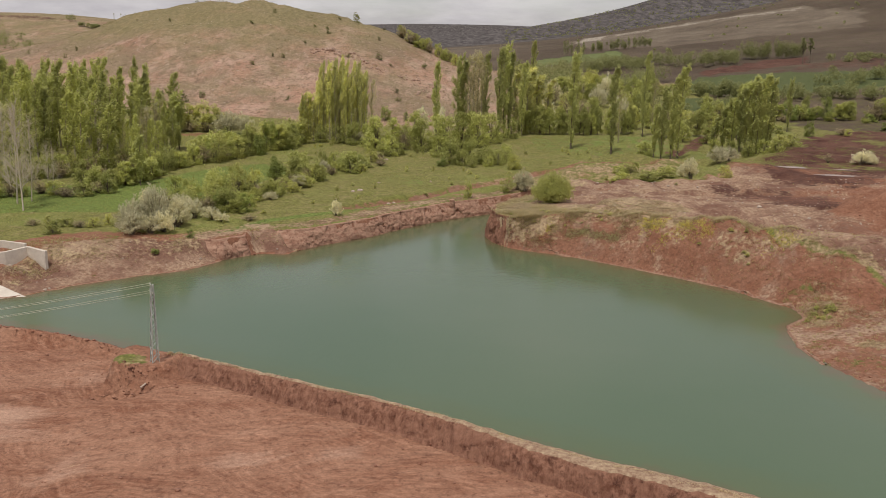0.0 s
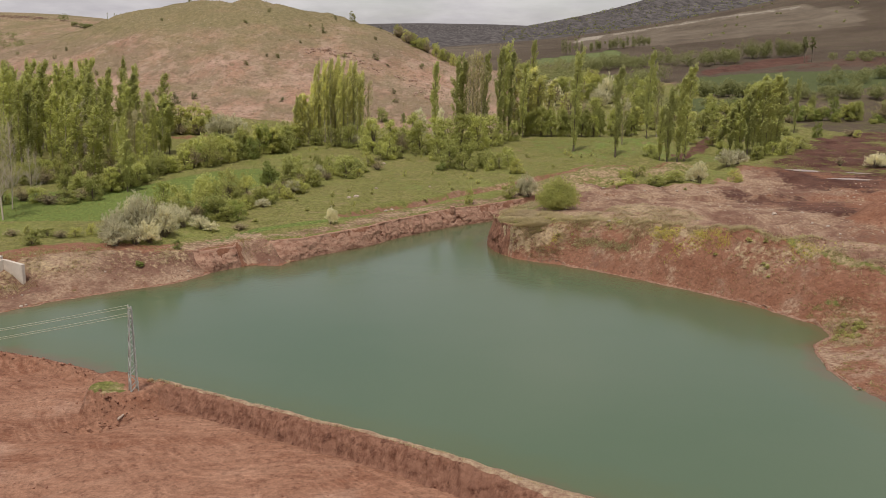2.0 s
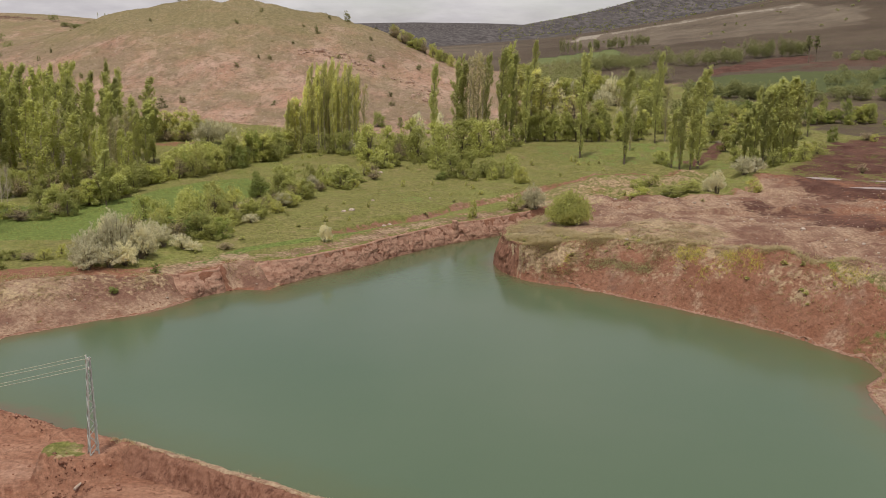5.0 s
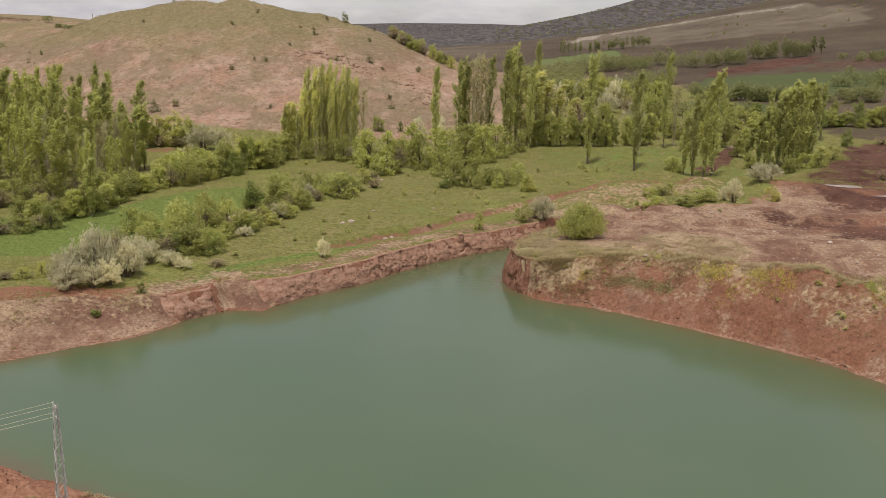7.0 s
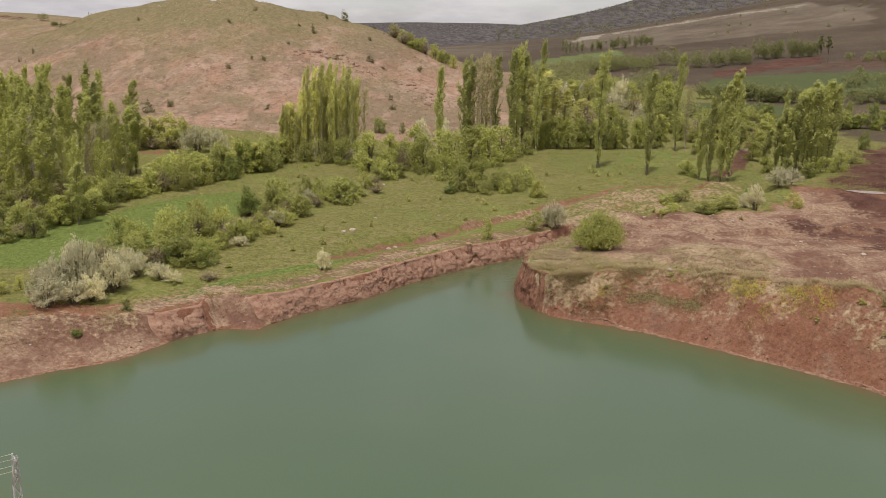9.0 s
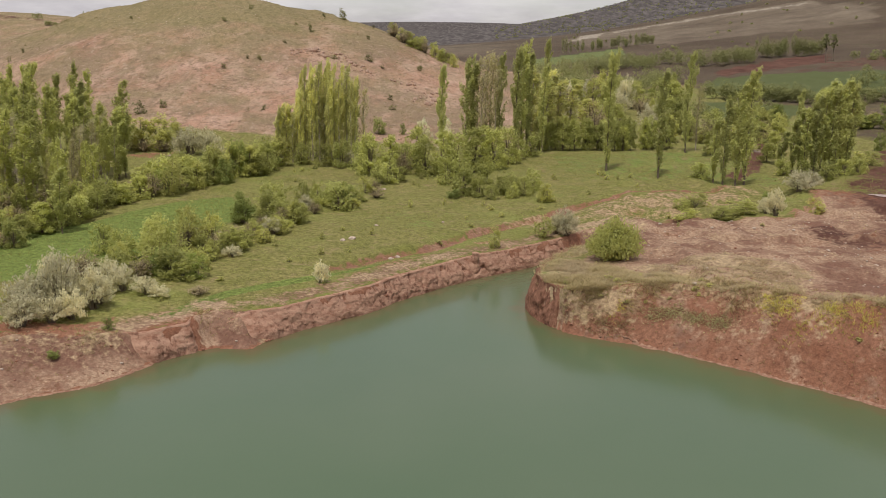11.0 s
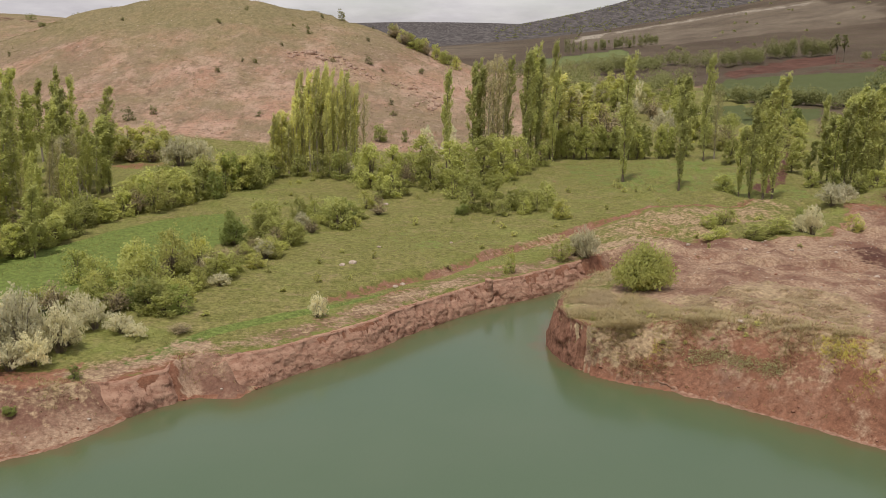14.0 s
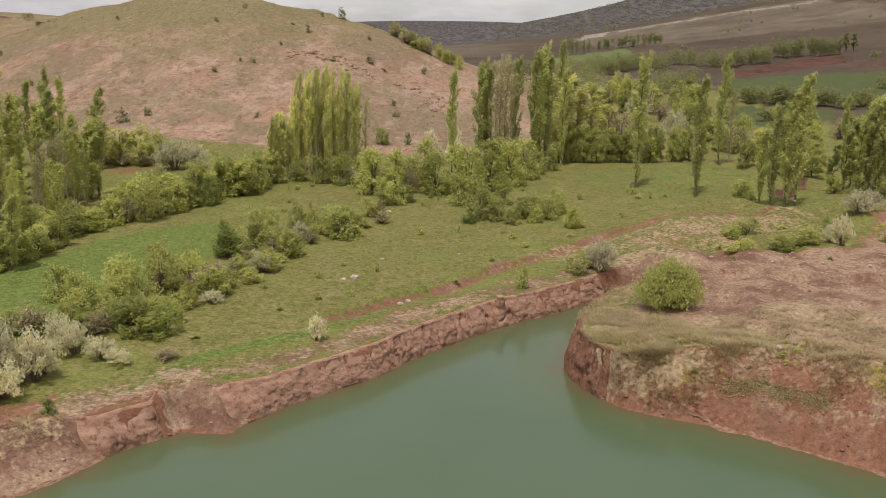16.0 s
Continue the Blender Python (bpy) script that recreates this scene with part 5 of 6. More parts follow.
for k in range(22):
    u = (k + 0.5) / 22
    x = np.interp(u, (0, 0.25, 0.5, 0.75, 1.0), (-66.0, -60.5, -58.5, -57.0, -52.5)) + rnd.uniform(-2.2, 0.6)
    y = np.interp(u, (0, 0.25, 0.5, 0.75, 1.0), (170.0, 176.0, 186.0, 197.0, 208.0)) + rnd.uniform(-1.5, 1.5)
    (shrubs, fresh_shrubs, shrubs, broad, bright, pale_shrubs)[k % 6].add(float(x), float(y), rnd.uniform(3.0, 5.0), rnd.uniform(3.8, 5.4))
# under-storey along the plantation's edge
for k in range(30):
    u = (k + 0.5) / 30
    x, y = -88 + 34 * u + rnd.uniform(-1.5, 1.5), 178 + 24 * u + rnd.uniform(-2.5, 2.5)
    (shrubs, pale_shrubs, shrubs, fresh_shrubs, sere)[k % 5].add(x, y, rnd.uniform(2.6, 5.0), rnd.uniform(3.8, 5.8))
for k in range(24):
    x, y = rnd.uniform(-100, -66), rnd.uniform(180, 214)
    (shrubs, sere, pale_shrubs, shrubs, sere)[k % 5].add(x, y, rnd.uniform(2.4, 4.6), rnd.uniform(3.4, 5.4))
for k in range(10):
    (sere, shrubs)[k % 2].add(-82 + 2.4 * k + rnd.uniform(-1, 1), 160 + 0.8 * k + rnd.uniform(-2, 3), rnd.uniform(2.2, 5.0), rnd.uniform(3.5, 5.5))
# the belt of bushes from the plantation to the pale grove
for k in range(34):
    u = (k + 0.5) / 34
    x, y = -55 + 19 * u + rnd.uniform(-2, 2), 202 + 29 * u + rnd.uniform(-3, 9)
    (fresh_shrubs, pale_broad, shrubs, bright, pale_shrubs, dark_shrubs)[k % 6].add(x, y, rnd.uniform(4.0, 7.4), rnd.uniform(4.2, 6.4))
for x, y, h, w in ((-70.2, 252.8, 7.4, 7.0), (-66.3, 252.9, 8.0, 6.5), (-74.0, 255.0, 7.5, 6.0), (-62.5, 254.0, 7.0, 5.5)):
    pale_broad.add(x, y, h, w)
for x, y, h, w in ((-58.2, 247.9, 7.1, 7.5), (-54.5, 249.5, 6.0, 6.0), (-23.0, 238.0, 3.2, 3.4)):
    silver.add(x, y, h, w)
for x, y, h, w in ((-69.0, 250.5, 3.6, 4.6), (-64.8, 250.8, 3.4, 4.6), (-73.0, 251.5, 3.6, 4.4), (-50.5, 208.5, 3.2, 4.6), (-11.6, 228.5, 6.5, 4.2)):
    sere.add(x, y, h, w)
# trees and bushes between the pale grove and the poplars
for x, y, h, w in ((-18.1, 227.5, 8.8, 6.4), (-14.5, 229.0, 8.0, 5.6), (-7.3, 228.0, 8.2, 6.4), (-3.5, 232.0, 8.6, 6.6), (-1.4, 227.5, 9.3, 6.9), (2.4, 233.0, 9.5, 6.8), (6.5, 238.0, 9.0, 6.6), (4.4, 243.5, 8.6, 6.4), (10.0, 246.0, 8.5, 6.2), (-9.5, 236.0, 9.0, 6.4)):
    bright.add(x, y, h, w)
for x, y, h, w in ((-33.0, 239.5, 4.6, 5.0), (-28.5, 238.0, 5.0, 5.2), (-24.5, 236.5, 6.0, 5.6), (-20.5, 233.0, 6.0, 5.0), (12.5, 252.0, 5.0, 5.0), (16.0, 257.0, 5.5, 5.2), (-12.0, 233.0, 6.0, 5.0)):
    shrubs.add(x, y, h, w)
for x, y, h, w in ((-19.8, 283.0, 4.4, 4.4), (-13.9, 284.4, 2.9, 2.2)):
    dark_shrubs.add(x, y, h, w)
for x, y, h, w in ((-8.2, 262.0, 7.6, 5.0), (-3.2, 263.5, 7.6, 4.6)):
    blossom.add(x, y, h, w)
# bushes in the meadow
for x, y, h, w in ((-12.5, 220.6, 3.2, 4.9), (-16.0, 217.5, 2.4, 4.2), (-20.7, 197.8, 4.1, 4.9), (-24.5, 198.0, 4.0, 3.4), (2.3, 206.7, 3.8, 4.4), (6.2, 209.0, 3.4, 4.2), (10.3, 208.1, 3.6, 4.2), (-30.7, 187.8, 4.2, 4.8), (-22.5, 202.0, 3.4, 4.0), (-30.5, 195.0, 4.5, 3.6),
                   (-34.6, 151.3, 2.6, 4.4), (-40.0, 159.0, 4.6, 5.0), (-37.0, 155.5, 3.2, 4.4), (-35.5, 165.0, 2.6, 3.6), (37.3, 196.4, 2.9, 5.2), (34.4, 194.0, 2.0, 3.4)):
    shrubs.add(x, y, h, w)
for x, y, h, w in ((-40.8, 162.1, 5.4, 5.2), (-38.5, 161.0, 5.0, 4.6), (-32.2, 165.5, 3.2, 3.6), (8.0, 206.0, 2.6, 3.6), (4.4, 204.4, 2.6, 3.2), (42.5, 188.5, 2.2, 6.0), (38.8, 187.2, 2.0, 5.0), (33.2, 185.6, 1.7, 4.6), (10.7, 178.9, 3.2, 3.6)):
    fresh_shrubs.add(x, y, h, w)
for x, y, h, w in ((-33.8, 183.2, 4.1, 4.7), (-33.4, 152.5, 3.0, 4.0), (-2.1, 204.8, 1.6, 3.2), (-20.2, 198.6, 3.4, 4.0), (49.6, 197.8, 3.3, 2.8)):
    dark_shrubs.add(x, y, h, w)
for x, y, h, w in ((-39.4, 170.6, 5.0, 4.6), (-36.5, 172.0, 4.4, 4.0), (-33.6, 161.3, 2.6, 3.2), (-26.4, 184.7, 3.2, 4.6), (-43.5, 156.0, 3.6, 4.2), (13.5, 202.9, 2.4, 3.6), (56.1, 193.9, 3.0, 4.2), (-28.5, 180.5, 2.2, 3.6), (-31.2, 176.5, 2.0, 3.4), (82.5, 240.0, 4.0, 6.0), (86.5, 243.0, 3.6, 6.0)):
    pale_shrubs.add(x, y, h, w)
for x, y, h, w in ((-43.6, 138.2, 7.4, 5.0), (-46.2, 137.0, 5.2, 4.4), (-40.9, 139.6, 5.2, 4.2), (-42.0, 136.2, 3.8, 4.0), (-45.4, 140.4, 6.4, 4.4), (-40.9, 141.4, 2.6, 3.2), (-40.1, 146.5, 3.6, 4.0), (-42.0, 148.6, 3.6, 3.4), (-37.1, 145.4, 2.2, 3.6), (-35.4, 144.4, 1.6, 2.8), (14.3, 180.6, 4.6, 3.9), (12.8, 181.4, 3.4, 3.0), (47.7, 188.2, 5.0, 3.4), (46.4, 188.8, 3.2, 3.0),
                   (59.0, 209.2, 4.0, 5.6), (61.8, 212.4, 3.6, 5.0), (91.0, 211.0, 3.4, 5.0), (93.5, 212.5, 3.0, 4.4), (53.5, 306.0, 9.0, 8.0)):
    silver.add(x, y, h, w)
for x, y, h, w in ((-45.8, 151.5, 3.8, 4.6), (-38.0, 168.0, 3.6, 4.4), (-35.6, 169.0, 2.8, 4.0), (-40.0, 152.5, 3.0, 4.2), (-33.5, 174.0, 2.0, 3.6), (14.8, 178.4, 2.2, 3.2), (84.0, 212.0, 2.2, 3.0), (-31.4, 145.6, 1.3, 2.8)):
    sere.add(x, y, h, w)
willow.add(16.9, 157.9, 5.4, 7.4, 20)
silver.add(-18.6, 151.9, 2.9, 2.2, 0, "small silvery bush alone in the grass")
fresh_shrubs.add(3.2, 172.4, 2.9, 2.4, 30, "small green sapling above the eroded bank")
for x, y, h, w in ((-41.8, 164.6, 4.9, 4.6), (-44.5, 160.5, 4.2, 4.2), (-48.3, 163.8, 4.2, 4.4), (-36.4, 152.6, 3.8, 5.2), (-39.6, 155.0, 3.4, 4.0), (-27.4, 199.8, 3.9, 3.4), (-0.3, 207.5, 5.6, 5.4), (12.2, 212.0, 4.4, 4.2), (-2.9, 219.5, 5.1, 6.0), (4.2, 219.9, 4.1, 5.1), (45.7, 224.7, 3.6, 5.5), (-43.0, 153.5, 3.0, 4.0)):
    shrubs.add(x, y, h, w)
for x, y, h, w in ((-37.8, 166.5, 6.0, 5.4), (-35.0, 168.5, 4.6, 4.4), (-27.9, 176.9, 2.7, 4.7), (-17.6, 208.5, 3.3, 4.0), (13.8, 203.0, 3.2, 4.4)):
    pale_shrubs.add(x, y, h, w)
for x, y, h, w in ((-31.0, 189.6, 5.1, 6.2), (-31.2, 165.8, 3.2, 4.3), (-25.9, 183.7, 3.7, 4.3), (-20.7, 194.8, 4.1, 6.2), (-14.0, 218.5, 4.0, 5.0), (7.5, 209.7, 3.8, 5.6), (-29.0, 186.0, 3.4, 4.4)):
    fresh_shrubs.add(x, y, h, w)
for x, y, h, w in ((-34.4, 183.6, 4.9, 3.6), (-37.5, 153.6, 3.4, 4.0), (-37.4, 133.6, 1.3, 1.6), (-41.0, 128.6, 0.8, 1.6)):
    dark_shrubs.add(x, y, h, w)
for x, y, h, w in ((-45.6, 132.9, 3.6, 4.2), (-43.4, 134.6, 3.4, 3.8), (-46.4, 135.0, 4.6, 4.4)):
    silver.add(x, y, h, w)
for k, (x, y) in enumerate(((-56.8, 132.6), (-54.9, 137.4), (-52.8, 137.8), (-49.6, 138.8), (-62.4, 138.8), (-60.2, 139.4), (-57.0, 138.2), (-47.4, 137.2), (-51.2, 139.4), (-58.4, 137.6))):
    (shrubs, sere, pale_shrubs)[k % 3].add(x, y, rnd.uniform(0.9, 1.9), rnd.uniform(1.8, 3.4))
BELT = ((-49.0, 150.5), (-43.0, 153.5), (-38.0, 157.0), (-34.5, 163.0), (-31.0, 169.0), (-29.0, 176.0), (-29.5, 183.0), (-26.0, 191.0), (-20.0, 200.0), (-15.0, 210.0))
for k in range(58):
    u = (k + rnd.uniform(0, 1)) / 58 * (len(BELT) - 1)
    i = min(int(u), len(BELT) - 2)
    f = u - i
    x, y = (BELT[i][q] * (1 - f) + BELT[i + 1][q] * f + rnd.gauss(0, 1.7) for q in (0, 1))
    (pale_shrubs, sere, fresh_shrubs, silver, shrubs, sere, pale_shrubs)[k % 7].add(x, y, rnd.uniform(1.0, 2.9), rnd.uniform(2.0, 4.0))
# the row at the meadow's far side, and the woods behind it
for k in range(22):
    u = (k + 0.5) / 22
    (broad, bright, broad)[k % 3].add(18 + 34 * u + rnd.uniform(-0.7, 0.7), 268 + 4 * u + rnd.uniform(-1.5, 1.5), rnd.uniform(6.4, 8.8), rnd.uniform(3.4, 4.6))
for k in range(44):
    y = rnd.uniform(283, 420)
    x = rnd.uniform(0.075, 0.235) * (y - 50) + (y - 283) * 0.02
    (pale_broad, sere, broad, pale_broad, silver, bright)[k % 6].add(x, y, rnd.uniform(6, 12.0), rnd.uniform(6.5, 10.5))
for x, y, h, w in ((20.9, 272.0, 17.5, 6.5), (24.0, 276.0, 16.0, 6.5), (17.5, 276.0, 18.0, 6.0), (27.5, 279.0, 15.0, 6.0), (22.0, 281.0, 18.0, 6.0)):
    grove.add(x, y, h, w, 0, "yellow-green poplar with full crown behind the meadow")
for x, y, h, w in ((60.5, 250.0, 5.0, 5.0), (62.0, 256.0, 6.0, 5.0), (66.0, 247.0, 5.0, 5.0), (58.0, 262.0, 6.0, 5.0), (72.0, 260.0, 6.5, 5.5), (68.5, 268.0, 7.0, 5.5)):
    broad.add(x, y, h, w)
for k in range(26):
    x, y = rnd.uniform(52, 92), rnd.uniform(276, 345)
    (pale_shrubs, broad, shrubs, sere, pale_broad)[k % 5].add(x, y, rnd.uniform(3.5, 8.0), rnd.uniform(5.0, 8.0))
# two slim tall trees with high crowns by the ploughed land
for x, y in ((194.5, 542.0), (200.6, 547.5)):
    lone.add(x, y, 15.0, 5.0)
# hedge and trees beyond the mud
for k in range(26):
    x = 92 + 66 * (k + 0.5) / 26
    (broad, dark_shrubs, sere, broad, shrubs)[k % 5].add(x + rnd.uniform(-1, 1), 312 + rnd.uniform(-4, 14), rnd.uniform(3.5, 8.0), rnd.uniform(4.5, 7.5))
# scrub on the dry hill
for x, y, h, w in ((-82.6, 292.1, 3.2, 3.6), (-78.4, 298.6, 2.0, 3.4), (-51.5, 397.1, 3.0, 2.8), (-44.4, 443.3, 4.5, 4.4), (-28.9, 376.9, 2.6, 3.4), (-11.7, 384.7, 2.0, 2.6), (-15.6, 425.0, 3.0, 3.4), (-62.0, 352.0, 1.6, 2.2), (-38.0, 331.0, 1.5, 2.0), (-70.0, 336.0, 1.6, 2.4), (-18.0, 318.0, 1.4, 2.4), (-30.0, 305.0, 1.6, 2.4), (-52.0, 302.0, 1.3, 2.0)):
    tiny.add(x, y, h, w)
for k in range(26):
    x, y = rnd.uniform(-200, -10), rnd.uniform(300, 440)
    tiny.add(x, y, rnd.uniform(0.8, 2.0), rnd.uniform(1.2, 2.6))
for k in range(22):
    u = k / 22
    (pale_shrubs, sere, shrubs)[k % 3].add(-24 + 26 * u + rnd.uniform(-2, 2), 436 - 22 * u + rnd.uniform(-6, 6), rnd.uniform(3.0, 6.0), rnd.uniform(4.0, 7.0))
# weeds in the grass
for k in range(90):
    x, y = rnd.uniform(-44, 46), rnd.uniform(140, 240)
    d, w, side = shore_distance(np.array([x]), np.array([y]))
    if side[0] == 0 and d[0] > 4:
        herbs.add(x, y, rnd.uniform(0.5, 1.3), rnd.uniform(0.7, 1.6))
# weed clumps on the right-hand bank, thickest round its nose and on the spit
placed = 0
while placed < 44:
    x, y = rnd.choice(((12.5, 145.5, 2.6, 3.2), (12.5, 145.5, 2.6, 3.2), (19.0, 140.5, 3.0, 1.6), (42.0, 105.8, 1.6, 1.2), (42.0, 105.8, 1.6, 1.2), (38.0, 124.0, 5.0, 3.5)))[:2]
    x, y = x + rnd.gauss(0, 3.0 if y > 110 else 1.4), y + rnd.gauss(0, 2.6 if y > 110 else 1.0)
    d, w, side = shore_distance(np.array([x]), np.array([y]))
    if side[0] == 1 and d[0] > 0.5 and (y < 110 or d[0] > 0.25 * w[0]):
        herbs.add(x, y, rnd.uniform(0.2, 0.5), rnd.uniform(0.5, 1.1), label="small green weed clump on the red earth bank")
        placed += 1
# scrub on the brown slope beyond the mud
for k in range(26):
    x, y = rnd.uniform(88, 165), rnd.uniform(266, 335)
    (sere, shrubs, pale_shrubs, dark_shrubs)[k % 4].add(x, y, rnd.uniform(1.5, 4.5), rnd.uniform(3.0, 5.5))
for p in (poplars, grove, forest, wispy, broad, bright, pale_broad, shrubs, fresh_shrubs, dark_shrubs, pale_shrubs, silver, sere, willow, blossom, bare, lone, tiny, herbs):
    p.grow()

# ---------------------------------------------------------------- loose cover too fine to count
def sample_cover(rng, weight, n):
    """Places on the land, more of them where the weight is higher."""
    area = np.outer(np.gradient(gy), np.gradient(gx)).ravel()
    p = np.clip(weight, 0, None) * area * (D > 0.05)
    k = rng.choice(len(xs), n, p=p / p.sum())
    dx, dy = np.gradient(gx)[k % cols], np.gradient(gy)[k // cols]
    x, y = xs[k] + rng.uniform(-0.5, 0.5, n) * dx, ys[k] + rng.uniform(-0.5, 0.5, n) * dy
    return x, y, ground_height(x, y)


def blades(rng, x, y, z, tall, wide, per):
    """Tufts of narrow blades that fan out from the ground."""
    n = len(x) * per
    scale_ = np.repeat(np.exp(0.4 * rng.normal(size=len(x)).clip(-1.5, 1.2)), per)
    x, y, z = np.repeat(x, per), np.repeat(y, per), np.repeat(z, per)
    az = rng.uniform(0, 2 * np.pi, n)
    h = tall * rng.uniform(0.35, 1.2, n) * scale_
    out = wide * rng.uniform(0.2, 1.0, n) * scale_
    ox, oy = np.cos(az), np.sin(az)
    bw = 0.08 * tall + 0.012
    root = np.stack([x + ox * out * 0.3, y + oy * out * 0.3, z - 0.05], -1)
    side = np.stack([-oy * bw, ox * bw, 0 * ox], -1)
    tip = np.stack([x + ox * out + 0.12 * h, y + oy * out, z + h], -1)
    v = np.stack([root - side, root + side, tip], 1).reshape(-1, 3)
    return mesh_from("tufts", v, np.arange(3 * n).reshape(n, 3))


def lumps(rng, x, y, z, size, flat=0.7):
    """Broken stones and clods: boxes with every corner pushed out of true."""
    n = len(x)
    corner = np.array([(-1, -1, -1), (1, -1, -1), (1, 1, -1), (-1, 1, -1), (-1, -1, 1), (1, -1, 1), (1, 1, 1), (-1, 1, 1)], float)
    s = (size * np.exp(rng.normal(size=n) * 0.45))[:, None, None]
    v = corner[None] * s * rng.uniform(0.45, 1.0, (n, 8, 3)) * np.array([0.5, 0.5, 0.5 * flat])
    a = rng.uniform(0, 2 * np.pi, n)
    c, q = np.cos(a)[:, None], np.sin(a)[:, None]
    v = np.stack([v[..., 0] * c - v[..., 1] * q, v[..., 0] * q + v[..., 1] * c, v[..., 2]], -1)
    v += np.stack([x, y, z + s[:, 0, 0] * 0.12], -1)[:, None]
    f = np.array([(0, 3, 2, 1), (4, 5, 6, 7), (0, 1, 5, 4), (1, 2, 6, 5), (2, 3, 7, 6), (3, 0, 4, 7)])
    return mesh_from("lumps", v.reshape(-1, 3), (f[None] + 8 * np.arange(n)[:, None, None]).reshape(-1, 4))


S = np.random.default_rng(11)
view = (ys > 55) & (ys < 205) & (np.abs(xs) < 75)
x, y, z = sample_cover(S, view * (right_side | (far_side & (W > 4) & (R_ < 1.4))) * (np.clip(straw - 0.3, 0, 1) ** 1.3 + 0.5 * nose_grass) * smooth(-0.35, 0.5, fbm(xs, ys, 2.4, 3, 0.6, 51)), 24000)
tagged(part("dry_grass", blades(S, x, y, z, 0.15, 0.50, 6), M_TUFT), "dry straw-coloured grass tufts on the red banks", "grass", kind="stuff")
x, y, z = sample_cover(S, near_side * (xs > -27) * (ys > 45) * smooth(0.45, 0.05, np.abs(D - 0.75 * dike_width(xs, ys))) * smooth(-0.7, 0.2, fbm(xs, ys, 1.6, 3, 0.6, 52)), 5000)
tagged(part("crest_grass", blades(S, x, y, z + 0.06, 0.08, 0.16, 6), M_TUFT), "short dry grass along the crest of the dike", "grass", kind="stuff")
x, y, z = sample_cover(S, right_side * (ys > 112) * (xs < 50) * (1.6 * nose_grass + 0.8 * crest_grass + 0.9 * smooth(1.2, 0.5, np.hypot((xs - 12.5) / 7, (ys - 145) / 8)) * smooth(0.1, 0.4, R_) + 0.55 * np.exp(-(((D - W - 0.5) / 1.6) ** 2)) + 0.10 * (R_ > 0.35) * (R_ < 1)) * smooth(-0.2, 0.5, fbm(xs, ys, 2.0, 3, 0.6, 56)), 5200)
tagged(part("tall_grass", blades(S, x, y, z, 0.28, 0.75, 8), M_TALL), "tall half-dry grass and weeds along the bank's shoulder", "grass", kind="stuff")
x, y, z = sample_cover(S, (ys < 262) * (ys > 125) * (np.abs(xs) < 80) * (far_side | (ys > 185)) * np.clip(1 - soil * 1.3, 0.03, 1) * (D > 1.5) * smooth(-0.5, 0.6, fbm(xs, ys, 3.5, 3, 0.6, 53)), 30000)
tagged(part("meadow_grass", blades(S, x, y, z, 0.18, 0.24, 4), M_HERB), "uneven green meadow grass", "grass", kind="stuff")
x, y, z = sample_cover(S, (right_side & (D < 16) & (ys < 150)) * (0.15 + 2.2 * bell(xs, ys, 12, 145, 6, 5) + 3.0 * bell(xs, ys, 42, 106.5, 3.5, 3.0) + 0.5 * bell(xs, ys, 40, 123, 5, 3)) + far_side * (W > 3) * (R_ < 1.4) * 0.9 * smooth(0.25, 0.7, R_) * smooth(-0.1, 0.5, fbm(xs, ys, 4, 3, 0.6, 55)), 6800)
tagged(part("bank_herbs", blades(S, x, y, z, 0.18, 0.42, 8), M_BANK_HERB), "low green herbs scattered over the banks", "plant", kind="stuff")
x, y, z = sample_cover(S, hill * (ys < 470) * (ys > 262) * (xs > -220) * (xs < 20) * (1.2 + fbm(xs, ys, 25, 3, 0.5, 31)), 15000)
tagged(part("hill_tufts", blades(S, x, y, z, 0.28, 0.75, 6), M_TUSSOCK), "sparse dark tussocks on the stony hillside", "grass", kind="stuff")
x, y, z = sample_cover(S, 0.5 * smooth(2.0, 0.6, along([(28.6, 134.0), (31.9, 130.4), (34.6, 127.6)], xs, ys)) * smooth(-0.5, 0.4, fbm(xs, ys, 2.0, 3, 0.6, 54)) + 0.35 * bell(xs, ys, 29.5, 129.5, 1.0, 0.6) + 0.5 * bell(xs, ys, 15, 141, 0.7, 0.6) + 0.30 * bell(xs, ys, 43.5, 121.5, 2.0, 1.4), 900)
tagged(part("yellow_flowers", blades(S, x, y, z, 0.20, 0.36, 8), M_FLOWER), "yellow flowering weeds along the bank's crest", "flowers", kind="stuff")
u = S.uniform(0, 1, 1900) ** 0.9
x = np.interp(u, (0, 0.4, 0.75, 1), (17.2, 20.0, 22.6, 24.4)) + S.normal(size=1900) * 0.28
y = np.interp(u, (0, 0.4, 0.75, 1), (139.6, 138.4, 136.2, 134.6)) + S.normal(size=1900) * 0.34
herb_leaves = leaf_cards(S, np.stack([x, y, ground_height(x, y) + S.uniform(0.04, 0.16, 1900)], -1), 0.13, 1.2)
tagged(part("pale_herbs", mesh_from("pale_herbs", *herb_leaves), M_PALE_HERB), "pale grey-green creeping herb on red soil", "plant", kind="stuff")
x, y, z = sample_cover(S, ((D > 0) & (W < 3.2) & (D < 0.35) & (ys > 120)) * 1.0, 420)
tagged(part("bank_rubble", lumps(S, x, y, z, 0.16, 0.6), M_RED_STONE), "fallen red stones at the foot of the eroded bank", "rocks", kind="stuff")
